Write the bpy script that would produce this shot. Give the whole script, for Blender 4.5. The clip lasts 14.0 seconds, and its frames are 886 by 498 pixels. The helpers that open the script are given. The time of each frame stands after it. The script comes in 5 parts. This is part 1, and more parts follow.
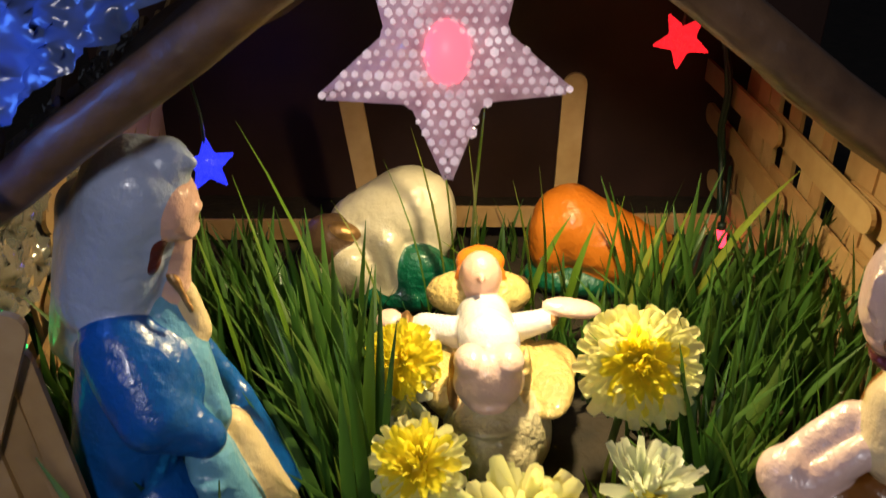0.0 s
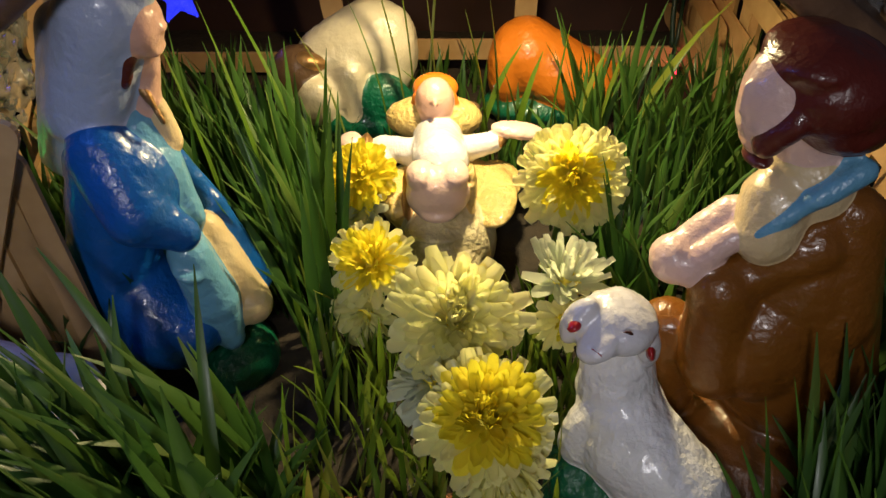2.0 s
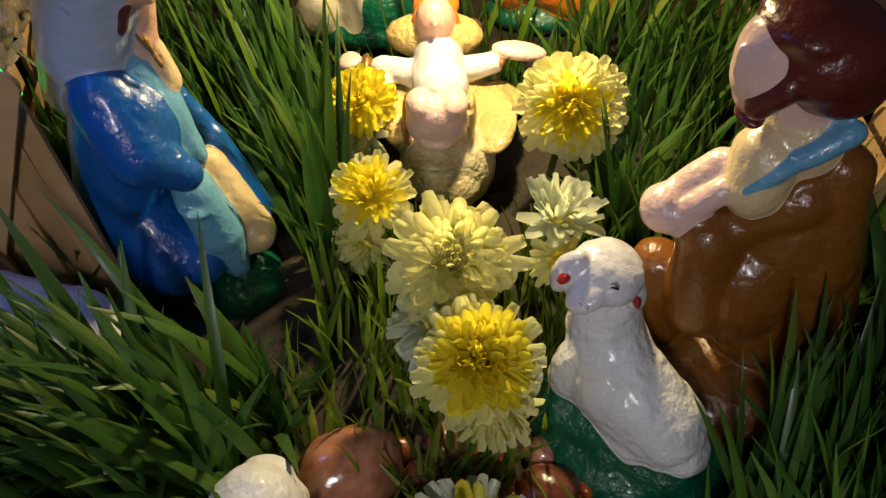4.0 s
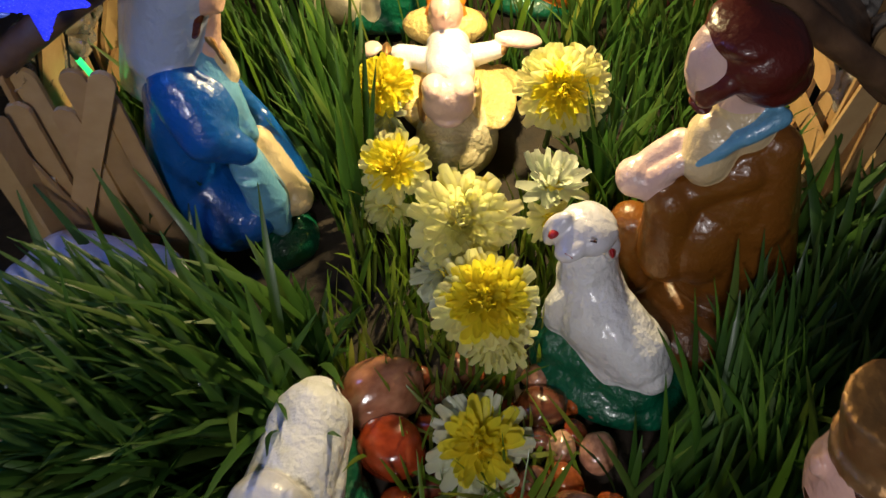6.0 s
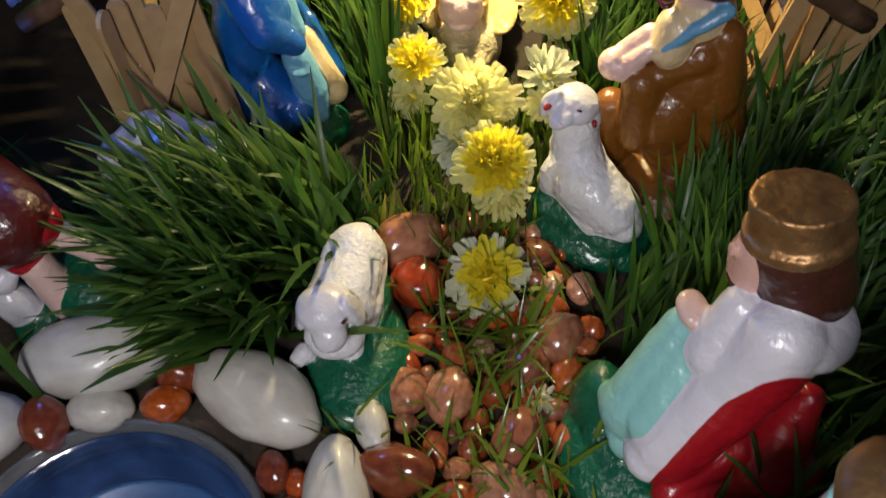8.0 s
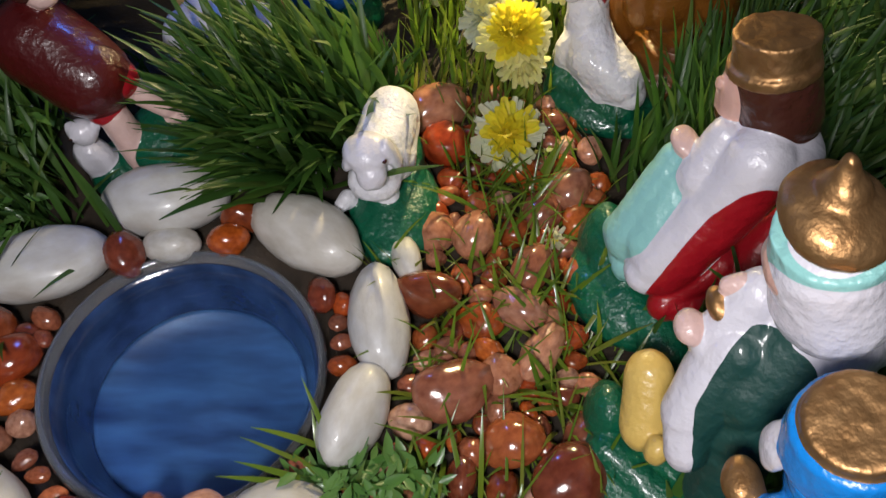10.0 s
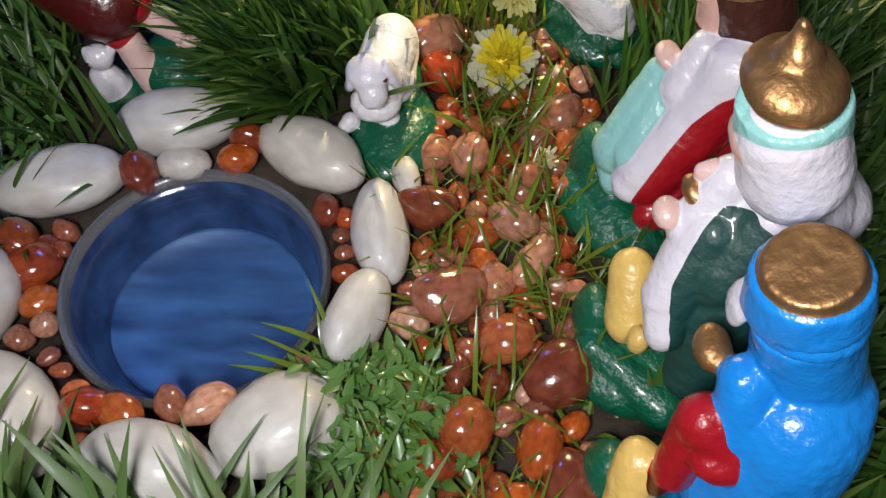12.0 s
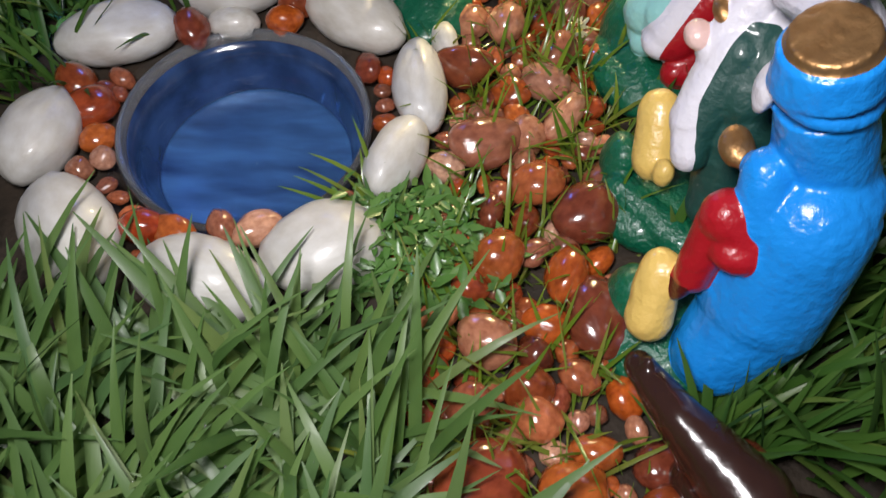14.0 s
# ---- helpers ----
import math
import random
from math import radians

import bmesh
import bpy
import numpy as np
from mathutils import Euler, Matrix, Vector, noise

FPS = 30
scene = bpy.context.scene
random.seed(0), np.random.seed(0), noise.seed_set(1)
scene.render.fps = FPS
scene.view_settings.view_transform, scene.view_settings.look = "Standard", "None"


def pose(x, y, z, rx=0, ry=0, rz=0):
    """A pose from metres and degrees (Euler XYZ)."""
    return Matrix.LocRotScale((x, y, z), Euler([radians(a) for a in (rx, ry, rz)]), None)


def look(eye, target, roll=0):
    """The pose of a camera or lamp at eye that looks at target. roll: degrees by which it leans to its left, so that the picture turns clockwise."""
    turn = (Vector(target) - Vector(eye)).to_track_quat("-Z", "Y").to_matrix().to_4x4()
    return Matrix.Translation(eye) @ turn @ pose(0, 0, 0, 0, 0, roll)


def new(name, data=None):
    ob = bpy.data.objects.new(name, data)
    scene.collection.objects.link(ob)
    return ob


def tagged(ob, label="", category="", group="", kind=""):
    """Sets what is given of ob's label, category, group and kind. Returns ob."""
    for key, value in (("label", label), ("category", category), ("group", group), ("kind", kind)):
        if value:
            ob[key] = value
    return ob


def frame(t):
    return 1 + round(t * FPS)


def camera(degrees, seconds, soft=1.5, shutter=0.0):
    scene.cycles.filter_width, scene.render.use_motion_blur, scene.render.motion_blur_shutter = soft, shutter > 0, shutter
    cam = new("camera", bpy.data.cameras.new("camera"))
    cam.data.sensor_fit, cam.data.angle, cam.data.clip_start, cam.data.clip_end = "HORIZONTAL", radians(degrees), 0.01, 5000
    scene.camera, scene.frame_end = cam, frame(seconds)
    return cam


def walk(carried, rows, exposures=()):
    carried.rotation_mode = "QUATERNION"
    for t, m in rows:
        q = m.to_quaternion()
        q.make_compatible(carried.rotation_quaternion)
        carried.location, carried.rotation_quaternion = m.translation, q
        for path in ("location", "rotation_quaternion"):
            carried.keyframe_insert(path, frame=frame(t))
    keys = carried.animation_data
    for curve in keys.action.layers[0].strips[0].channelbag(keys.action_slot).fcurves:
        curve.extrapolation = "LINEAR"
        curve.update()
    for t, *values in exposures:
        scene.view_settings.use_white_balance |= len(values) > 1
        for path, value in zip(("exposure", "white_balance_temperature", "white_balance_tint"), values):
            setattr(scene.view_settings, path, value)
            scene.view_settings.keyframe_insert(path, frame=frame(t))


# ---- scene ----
cam = camera(55.1, 14.0, 1.4, 0.4)
METRES, EYE, TILT, LEAN, TURN = 0.38, 0.2, -30.0, 0.0, 0.0
ROWS = [
    (0.0, 0.0, 0.0, 0.0, 0.0, 0.0, -0.0),
    (0.5, 0.0086, -0.0217, -0.0201, -0.06, -2.19, -0.15),
    (1.0, 0.0278, -0.0503, -0.0227, -0.42, -4.04, -0.2),
    (1.5, 0.028, -0.0667, -0.0342, -0.68, -6.74, -0.08),
    (2.0, 0.034, -0.0766, -0.0212, -0.57, -10.13, 0.1),
    (2.5, 0.0373, -0.0773, 0.0024, -0.0, -13.12, 0.02),
    (3.0, 0.0435, -0.0619, 0.0133, -0.05, -15.88, -0.1),
    (5.5, 0.0384, -0.1628, 0.0789, 0.13, -21.09, 0.35),
    (6.0, 0.0329, -0.2108, 0.0811, 0.05, -21.65, 0.35),
    (6.5, 0.0143, -0.2783, 0.0794, -0.18, -21.87, -0.55),
    (7.0, 0.0027, -0.3253, 0.0591, 0.14, -22.98, -0.49),
    (7.5, 0.004, -0.3643, 0.0731, 0.02, -23.98, -0.25),
    (8.0, 0.0113, -0.4107, 0.0748, -0.16, -25.13, 0.0),
    (8.5, 0.0053, -0.4567, 0.0522, -0.27, -26.6, 0.5),
    (9.0, -0.0078, -0.5117, 0.0614, 0.11, -27.17, 0.08),
    (11.5, -0.0019, -0.6399, -0.0094, 1.07, -29.2, 0.1),
    (12.0, -0.0002, -0.6573, -0.0153, 0.84, -29.23, -0.13),
    (12.5, -0.0042, -0.6841, -0.0255, 0.31, -29.16, -0.34),
    (13.0, -0.0135, -0.7331, -0.0761, 0.81, -29.57, -0.92),
    (13.5, -0.023, -0.7576, -0.0974, 1.55, -30.19, -1.71),
    (14.0, -0.0269, -0.786, -0.127, 2.21, -30.08, -1.61),
]
walk(cam, [(t, pose(0, 0, EYE, TILT, LEAN, TURN) @ pose(METRES * x, METRES * y, METRES * z, 90 + pitch, roll, yaw)) for t, x, y, z, yaw, pitch, roll in ROWS],
     exposures=((0.0, -0.05), (3.0, -0.1), (6.0, 0.1), (9.0, 0.7), (11.5, 1.04), (14.0, 1.22)))

# ---- world and lights ----
world = bpy.data.worlds.new("night")
scene.world = world
world.use_nodes = True
world.node_tree.nodes["Background"].inputs[0].default_value = (0.5, 0.55, 0.7, 1)
world.node_tree.nodes["Background"].inputs[1].default_value = 0.04


def lamp(name, kind, m, power, color, size=0.01):
    data = bpy.data.lights.new(name, kind)
    data.energy, data.color = power, color
    if kind == "AREA":
        data.shape, data.size = "DISK", size
    else:
        data.shadow_soft_size = size
    ob = new(name, data)
    ob.matrix_world = m
    return ob


lamp("room_lamp", "AREA", look((-0.05, -0.26, 0.37), (0.0, -0.06, 0.0)), 0.76, (1.0, 0.965, 0.985), 0.07)
spot = lamp("stable_lamp", "SPOT", look((0.034, 0.236, 0.148), (0.024, 0.195, 0.0)), 1.9, (1.0, 0.80, 0.41), 0.006)
spot.data.spot_size, spot.data.spot_blend = radians(164), 0.85
lamp("blue_glow", "POINT", pose(-0.112, 0.136, 0.165), 0.11, (0.08, 0.25, 1.0), 0.012)
lamp("red_glow", "POINT", pose(0.10, 0.335, 0.088), 0.004, (1.0, 0.05, 0.05), 0.006)
lamp("violet_glow", "POINT", pose(-0.092, 0.335, 0.062), 0.010, (0.15, 0.10, 1.0), 0.006)


# ---- materials ----
def mat(name, color, rough=0.5, second=None, scale=200.0, amount=0.5, bump=0.15, bump_scale=600.0, metal=0.0, coat=0.0,
        vary=None, island=False, translucent=0.0, emit=0.0, transmission=0.0, spec=0.5):
    """A surface with a stain noise between two colours, a fine relief, and a hue of its own for each piece where vary is given."""
    m = bpy.data.materials.new(name)
    m.use_nodes = True
    nt = m.node_tree
    N, L = nt.nodes, nt.links
    p = N["Principled BSDF"]
    p.inputs["Roughness"].default_value = rough
    p.inputs["Metallic"].default_value = metal
    p.inputs["Coat Weight"].default_value = coat
    p.inputs["Coat Roughness"].default_value = 0.12
    p.inputs["Transmission Weight"].default_value = transmission
    p.inputs["Specular IOR Level"].default_value = spec
    geo = N.new("ShaderNodeTexCoord")
    tex = N.new("ShaderNodeTexNoise")
    tex.inputs["Scale"].default_value = scale
    tex.inputs["Detail"].default_value = 6
    L.new(geo.outputs["Object"], tex.inputs["Vector"])
    ramp = N.new("ShaderNodeValToRGB")
    ramp.color_ramp.elements[0].position, ramp.color_ramp.elements[1].position = 0.5 - 0.25, 0.5 + 0.25
    second = second or tuple(c * 0.75 for c in color)
    ramp.color_ramp.elements[0].color = (*[a + (b - a) * amount for a, b in zip(color, second)], 1)
    ramp.color_ramp.elements[1].color = (*color, 1)
    L.new(tex.outputs["Fac"], ramp.inputs["Fac"])
    out = ramp.outputs["Color"]
    if vary:
        if island:
            rnd = N.new("ShaderNodeNewGeometry").outputs["Random Per Island"]
        else:
            rnd = N.new("ShaderNodeObjectInfo").outputs["Random"]
        pick = N.new("ShaderNodeValToRGB")
        els = pick.color_ramp.elements
        while len(els) < len(vary):
            els.new(0.5)
        for i, c in enumerate(vary):
            els[i].position = i / max(1, len(vary) - 1)
            els[i].color = (*c, 1)
        L.new(rnd, pick.inputs["Fac"])
        mix = N.new("ShaderNodeMix")
        mix.data_type, mix.blend_type = "RGBA", "MULTIPLY"
        mix.inputs[0].default_value = 1.0
        L.new(out, mix.inputs[6])
        L.new(pick.outputs["Color"], mix.inputs[7])
        out = mix.outputs[2]
    L.new(out, p.inputs["Base Color"])
    if bump:
        fine = N.new("ShaderNodeTexNoise")
        fine.inputs["Scale"].default_value = bump_scale
        fine.inputs["Detail"].default_value = 4
        L.new(geo.outputs["Object"], fine.inputs["Vector"])
        b = N.new("ShaderNodeBump")
        b.inputs["Strength"].default_value = bump
        b.inputs["Distance"].default_value = 0.001
        L.new(fine.outputs["Fac"], b.inputs["Height"])
        L.new(b.outputs["Normal"], p.inputs["Normal"])
    if emit:
        L.new(out, p.inputs["Emission Color"])
        p.inputs["Emission Strength"].default_value = emit
    if translucent:
        t = N.new("ShaderNodeBsdfTranslucent")
        L.new(out, t.inputs["Color"])
        s = N.new("ShaderNodeMixShader")
        s.inputs[0].default_value = translucent
        L.new(p.outputs[0], s.inputs[1])
        L.new(t.outputs[0], s.inputs[2])
        L.new(s.outputs[0], N["Material Output"].inputs["Surface"])
    return m


def paint(name, color, rough=0.28, second=None, amount=0.5, metal=0.0, bump=0.25):
    return mat(name, color, rough, second, 90.0, amount, bump * 2.2, 430.0, metal, 0.0 if metal else 0.32)


SOIL = mat("soil", (0.035, 0.022, 0.012), 0.8, (0.012, 0.008, 0.004), 120, 1.0, 0.8, 300)
GRASS = mat("grass", (0.95, 1.0, 0.9), 0.42, (0.55, 0.75, 0.5), 60, 0.7, 0.05, 900, 0, 0.06,
            [(0.045, 0.115, 0.022), (0.07, 0.155, 0.03), (0.10, 0.185, 0.035), (0.055, 0.13, 0.035), (0.15, 0.21, 0.045)], True, 0.4)
MEADOW = mat("front_grass", (0.95, 1.0, 0.95), 0.45, (0.6, 0.75, 0.55), 60, 0.7, 0.05, 900, 0, 0.04,
             [(0.09, 0.17, 0.05), (0.13, 0.22, 0.065), (0.17, 0.26, 0.08), (0.10, 0.19, 0.07), (0.21, 0.27, 0.09)], True, 0.4)
DROP = mat("water_drop", (1, 1, 1), 0.02, (1, 1, 1), 50, 0, 0, 100, 0, 0, None, False, 0, 0, 0.9)
PALE_GRASS = mat("young_grass", (0.95, 1.0, 0.8), 0.3, (0.7, 0.75, 0.4), 60, 0.7, 0.05, 900, 0, 0.25,
                 [(0.20, 0.28, 0.035), (0.12, 0.22, 0.03), (0.26, 0.27, 0.06)], True, 0.4)
BLUE = paint("blue_paint", (0.005, 0.095, 0.38), 0.3, (0.004, 0.065, 0.28))
SKY = paint("light_blue_paint", (0.14, 0.36, 0.56), 0.3, (0.11, 0.28, 0.44))
BRIGHT = paint("bright_blue_paint", (0.01, 0.24, 0.70), 0.25, (0.008, 0.18, 0.6))
VEIL = paint("lavender_white_paint", (0.40, 0.47, 0.68), 0.28, (0.33, 0.40, 0.62))
WHITE = paint("white_paint", (0.72, 0.70, 0.76), 0.25, (0.62, 0.60, 0.66))
WOOL = mat("white_wool_paint", (0.80, 0.79, 0.83), 0.45, (0.64, 0.63, 0.68), 160, 0.7, 1.0, 420, 0, 0.2)
SKIN = paint("pink_paint", (0.72, 0.44, 0.36), 0.3, (0.62, 0.34, 0.27))
PINK = paint("pale_pink_paint", (0.74, 0.52, 0.47), 0.3, (0.66, 0.42, 0.38))
CREAM = paint("cream_paint", (0.70, 0.55, 0.33), 0.3, (0.6, 0.43, 0.22))
HAY = paint("straw_yellow_paint", (0.68, 0.50, 0.18), 0.34, (0.42, 0.30, 0.11), 1.0, 0, 0.7)
HAYPALE = paint("pale_straw_paint", (0.66, 0.58, 0.38), 0.36, (0.34, 0.28, 0.15), 1.0, 0, 0.7)
RUST = paint("rust_brown_paint", (0.21, 0.075, 0.011), 0.3, (0.15, 0.05, 0.007))
HAIR = paint("red_brown_paint", (0.105, 0.016, 0.012), 0.3, (0.07, 0.01, 0.008))
DARKHAIR = paint("dark_brown_paint", (0.065, 0.018, 0.012), 0.25, (0.04, 0.012, 0.008))
RED = paint("red_paint", (0.36, 0.008, 0.016), 0.3, (0.26, 0.005, 0.01))
DARKRED = paint("dark_red_paint", (0.075, 0.005, 0.005), 0.35, (0.06, 0.004, 0.004))
GREEN = paint("green_paint", (0.004, 0.11, 0.055), 0.3, (0.003, 0.07, 0.035), 0.6, 0, 0.5)
DEEPGREEN = paint("deep_green_paint", (0.008, 0.055, 0.045), 0.55)
TURQ = paint("turquoise_paint", (0.30, 0.62, 0.58), 0.3, (0.24, 0.5, 0.5))
GOLD = mat("gold_paint", (0.52, 0.30, 0.13), 0.46, (0.28, 0.14, 0.05), 140, 0.9, 0.5, 380, 0.85, 0.2)
YELLOW = paint("yellow_paint", (0.72, 0.50, 0.14), 0.35, (0.6, 0.4, 0.1))
ORANGE = paint("orange_paint", (0.66, 0.19, 0.018), 0.3, (0.5, 0.13, 0.012))
COWWHITE = paint("cow_white_paint", (0.62, 0.55, 0.42), 0.3, (0.45, 0.38, 0.26))
COWBROWN = paint("cow_brown_paint", (0.10, 0.055, 0.03), 0.35)
BROWNGLOSS = mat("brown_gloss_paint", (0.035, 0.014, 0.010), 0.22, (0.02, 0.008, 0.006), 80, 0.6, 0.15, 300, 0, 0.6)
PEBBLE = mat("polished_pebble", (1.0, 0.95, 0.9), 0.16, (0.40, 0.28, 0.24), 2.6, 1.0, 0.18, 6, 0, 0.8,
             [(0.46, 0.070, 0.020), (0.19, 0.055, 0.032), (0.62, 0.17, 0.035), (0.32, 0.12, 0.075), (0.58, 0.28, 0.17), (0.14, 0.036, 0.02), (0.62, 0.14, 0.022), (0.76, 0.50, 0.36), (0.30, 0.06, 0.025), (0.52, 0.10, 0.022)])
STONE = mat("white_stone", (0.64, 0.63, 0.61), 0.42, (0.46, 0.43, 0.38), 2.4, 1.0, 0.2, 9, 0, 0.2,
            [(1.0, 0.97, 0.92), (0.92, 0.93, 0.95), (1, 1, 1)])
STICK = mat("birch_stick", (0.58, 0.40, 0.20), 0.55, (0.44, 0.28, 0.12), 130, 0.8, 0.2, 500, 0, 0.1, [(1, 0.95, 0.9), (0.85, 0.75, 0.7), (1, 1, 1), (0.75, 0.65, 0.55)])
BARK = mat("bark", (0.20, 0.11, 0.06), 0.5, (0.06, 0.03, 0.018), 90, 1.0, 0.9, 160, 0, 0.15)
DARKWOOD = mat("dark_board", (0.055, 0.022, 0.014), 0.6, (0.030, 0.011, 0.007), 40, 0.8, 0.2, 300)
PETAL = mat("yellow_petal", (0.97, 0.90, 0.09), 0.32, (0.95, 0.80, 0.04), 120, 0.8, 0.1, 700, 0, 0.25, [(1, 1, 1), (0.9, 0.92, 0.8), (1, 0.95, 1)], False, 0.55)
PALEPETAL = mat("cream_petal", (0.96, 0.94, 0.54), 0.32, (0.94, 0.88, 0.36), 120, 0.8, 0.1, 700, 0, 0.25, [(1, 1, 1), (0.92, 0.95, 0.85), (1, 0.97, 1)], False, 0.55)
WHITEPETAL = mat("white_petal", (0.84, 0.84, 0.68), 0.35, (0.74, 0.76, 0.56), 120, 0.8, 0.1, 700, 0, 0.25, [(1, 1, 1), (0.9, 0.95, 0.9)], False, 0.55)
CORE = mat("flower_core", (0.95, 0.80, 0.07), 0.5, (0.90, 0.68, 0.04), 500, 0.9, 0.8, 900)
STEM = mat("stem", (0.10, 0.19, 0.03), 0.4)
PLASTIC = mat("clear_plastic", (0.86, 0.90, 0.95), 0.08, (0.75, 0.80, 0.88), 40, 0.3, 0.15, 60, 0, 0, None, False, 0, 0, 0.95)
FOIL = mat("clear_cellophane", (0.80, 0.76, 0.72), 0.10, (0.6, 0.55, 0.5), 60, 0.5, 0.5, 90, 0, 0, None, False, 0, 0, 0.75)
# Blue light falling on the film is put into its base colour.
BLUELITFOIL = mat("blue_lit_cellophane", (0.16, 0.24, 0.55), 0.18, (0.04, 0.07, 0.26), 40, 0.8, 0.4, 90, 0, 0.3, None, False, 0.4)
POOL = mat("blue_pool_floor", (0.045, 0.125, 0.29), 0.3, (0.004, 0.020, 0.085), 60, 1.0, 0.1, 80)
streaks = POOL.node_tree.nodes.new("ShaderNodeMapping")
streaks.inputs["Scale"].default_value = (0.45, 1.7, 1.0)
for link in [l for l in POOL.node_tree.links if l.from_node.bl_idname == "ShaderNodeTexCoord"]:
    POOL.node_tree.links.new(link.from_socket, streaks.inputs["Vector"])
    POOL.node_tree.links.new(streaks.outputs["Vector"], link.to_socket)
# Navy stands in for dark soil seen through the dimly lit clear wall.
NAVY = mat("navy_wall_shade", (0.035, 0.075, 0.19), 0.12, (0.006, 0.014, 0.05), 55, 1.0, 0.5, 120, 0, 0.4)
WATER = mat("water", (0.9, 0.95, 1.0), 0.03, (0.9, 0.95, 1.0), 30, 0.1, 0.06, 90, 0, 0, None, False, 0, 0, 1.0)
WATER.node_tree.nodes["Principled BSDF"].inputs["IOR"].default_value = 1.33
STARCLEAR = mat("frosted_star_plastic", (0.74, 0.56, 0.60), 0.10, (0.40, 0.22, 0.28), 260, 0.9, 0.8, 420, 0, 0.5, None, False, 0.30, 0.32, 0.45)
STARBEAD = mat("clear_star_bead", (0.95, 0.86, 0.86), 0.05, (0.5, 0.34, 0.38), 170, 1.0, 0, 420, 0, 0.8, None, False, 0.25, 0.65, 0.3)
STARGLOW = mat("glowing_pink_bulb", (1.0, 0.18, 0.25), 0.4, (1.0, 0.18, 0.25), 100, 0, 0, 100, 0, 0, None, False, 0, 1.2)
REDSTAR = mat("glowing_red_plastic", (0.9, 0.02, 0.03), 0.3, (0.7, 0.01, 0.015), 500, 0.8, 0.3, 600, 0, 0, None, False, 0, 1.3)
BLUESTAR = mat("glowing_blue_plastic", (0.03, 0.04, 0.9), 0.3, (0.01, 0.02, 0.5), 500, 0.8, 0.3, 600, 0, 0, None, False, 0, 1.4)
BLUELED = mat("glowing_blue_bulb", (0.05, 0.25, 1.0), 0.3, (0.05, 0.2, 1.0), 300, 0.5, 0.2, 600, 0, 0, None, False, 0, 5.0)
GREENLED = mat("glowing_green_bulb", (0.02, 0.75, 0.18), 0.3, (0.02, 0.5, 0.1), 300, 0.5, 0.2, 600, 0, 0, None, False, 0, 1.8)
REDLED = mat("glowing_red_bulb", (1.0, 0.04, 0.08), 0.3, (0.9, 0.02, 0.04), 300, 0.5, 0.2, 600, 0, 0, None, False, 0, 4.0)
WARMBULB = mat("glowing_warm_bulb", (1.0, 0.75, 0.35), 0.3, (1.0, 0.7, 0.3), 300, 0.5, 0, 600, 0, 0, None, False, 0, 12.0)
CABLE = mat("green_cable", (0.01, 0.03, 0.018), 0.4)
LEAF = mat("small_leaf", (0.9, 1.0, 0.9), 0.35, (0.6, 0.8, 0.6), 90, 0.7, 0.1, 600, 0, 0.2, [(0.10, 0.21, 0.05), (0.14, 0.27, 0.07), (0.19, 0.31, 0.10)], True, 0.35)


# ---- building helpers ----
def thing(name, label, category, group="", kind="", at=(0, 0, 0)):
    ob = new(name)
    ob.empty_display_size = 0.01
    ob.location = at
    return tagged(ob, label, category, group, kind)


def part(name, bm, material, parent=None, label="", smooth=True):
    """Links a bmesh as one mesh object, under parent where one is given."""
    me = bpy.data.meshes.new(name)
    bm.to_mesh(me)
    bm.free()
    for f in me.polygons:
        f.use_smooth = smooth
    if not isinstance(material, (list, tuple)):
        material = [material]
    for m in material:
        me.materials.append(m)
    ob = new(name, me)
    ob.parent = parent
    return tagged(ob, label)


def from_arrays(name, verts, faces, material, smooth=True):
    me = bpy.data.meshes.new(name)
    me.from_pydata(verts, [], faces)
    me.update()
    for f in me.polygons:
        f.use_smooth = smooth
    me.materials.append(material)
    return new(name, me)


def box(bm, size, m=None, bevel=0.0):
    got = bmesh.ops.create_cube(bm, size=1.0, matrix=(m or Matrix()) @ Matrix.Diagonal((*size, 1)))
    if bevel:
        edges = list({e for v in got["verts"] for e in v.link_edges})
        bmesh.ops.bevel(bm, geom=edges, offset=bevel, segments=1, affect="EDGES")


def tube(bm, points, radius, sides=8, taper=None):
    """A round rod along points."""
    rings = []
    pts = [Vector(p) for p in points]
    for i, p in enumerate(pts):
        d = (pts[min(i + 1, len(pts) - 1)] - pts[max(i - 1, 0)]).normalized()
        a = d.orthogonal().normalized()
        if i and rings:
            a = (old - d * old.dot(d)).normalized()
        old = a
        b = d.cross(a)
        r = radius if taper is None else radius + (taper - radius) * i / (len(pts) - 1)
        rings.append([bm.verts.new(p + r * (math.cos(2 * math.pi * k / sides) * a + math.sin(2 * math.pi * k / sides) * b)) for k in range(sides)])
    for r0, r1 in zip(rings, rings[1:]):
        for k in range(sides):
            bm.faces.new((r0[k], r0[(k + 1) % sides], r1[(k + 1) % sides], r1[k]))
    bm.faces.new(rings[0][::-1])
    bm.faces.new(rings[-1])


def ell(c, r, m, rot=(0, 0, 0)):
    return ("e", Vector(c), r, rot, m)


def cap(a, b, ra, rb, m):
    return ("c", Vector(a), Vector(b), ra, rb, m)


def frus(a, b, ra, rb, m):
    return ("k", Vector(a), Vector(b), ra, rb, m)


def dab(q):
    """A patch of paint alone, inside the form q."""
    return ("p", q, q[-1])


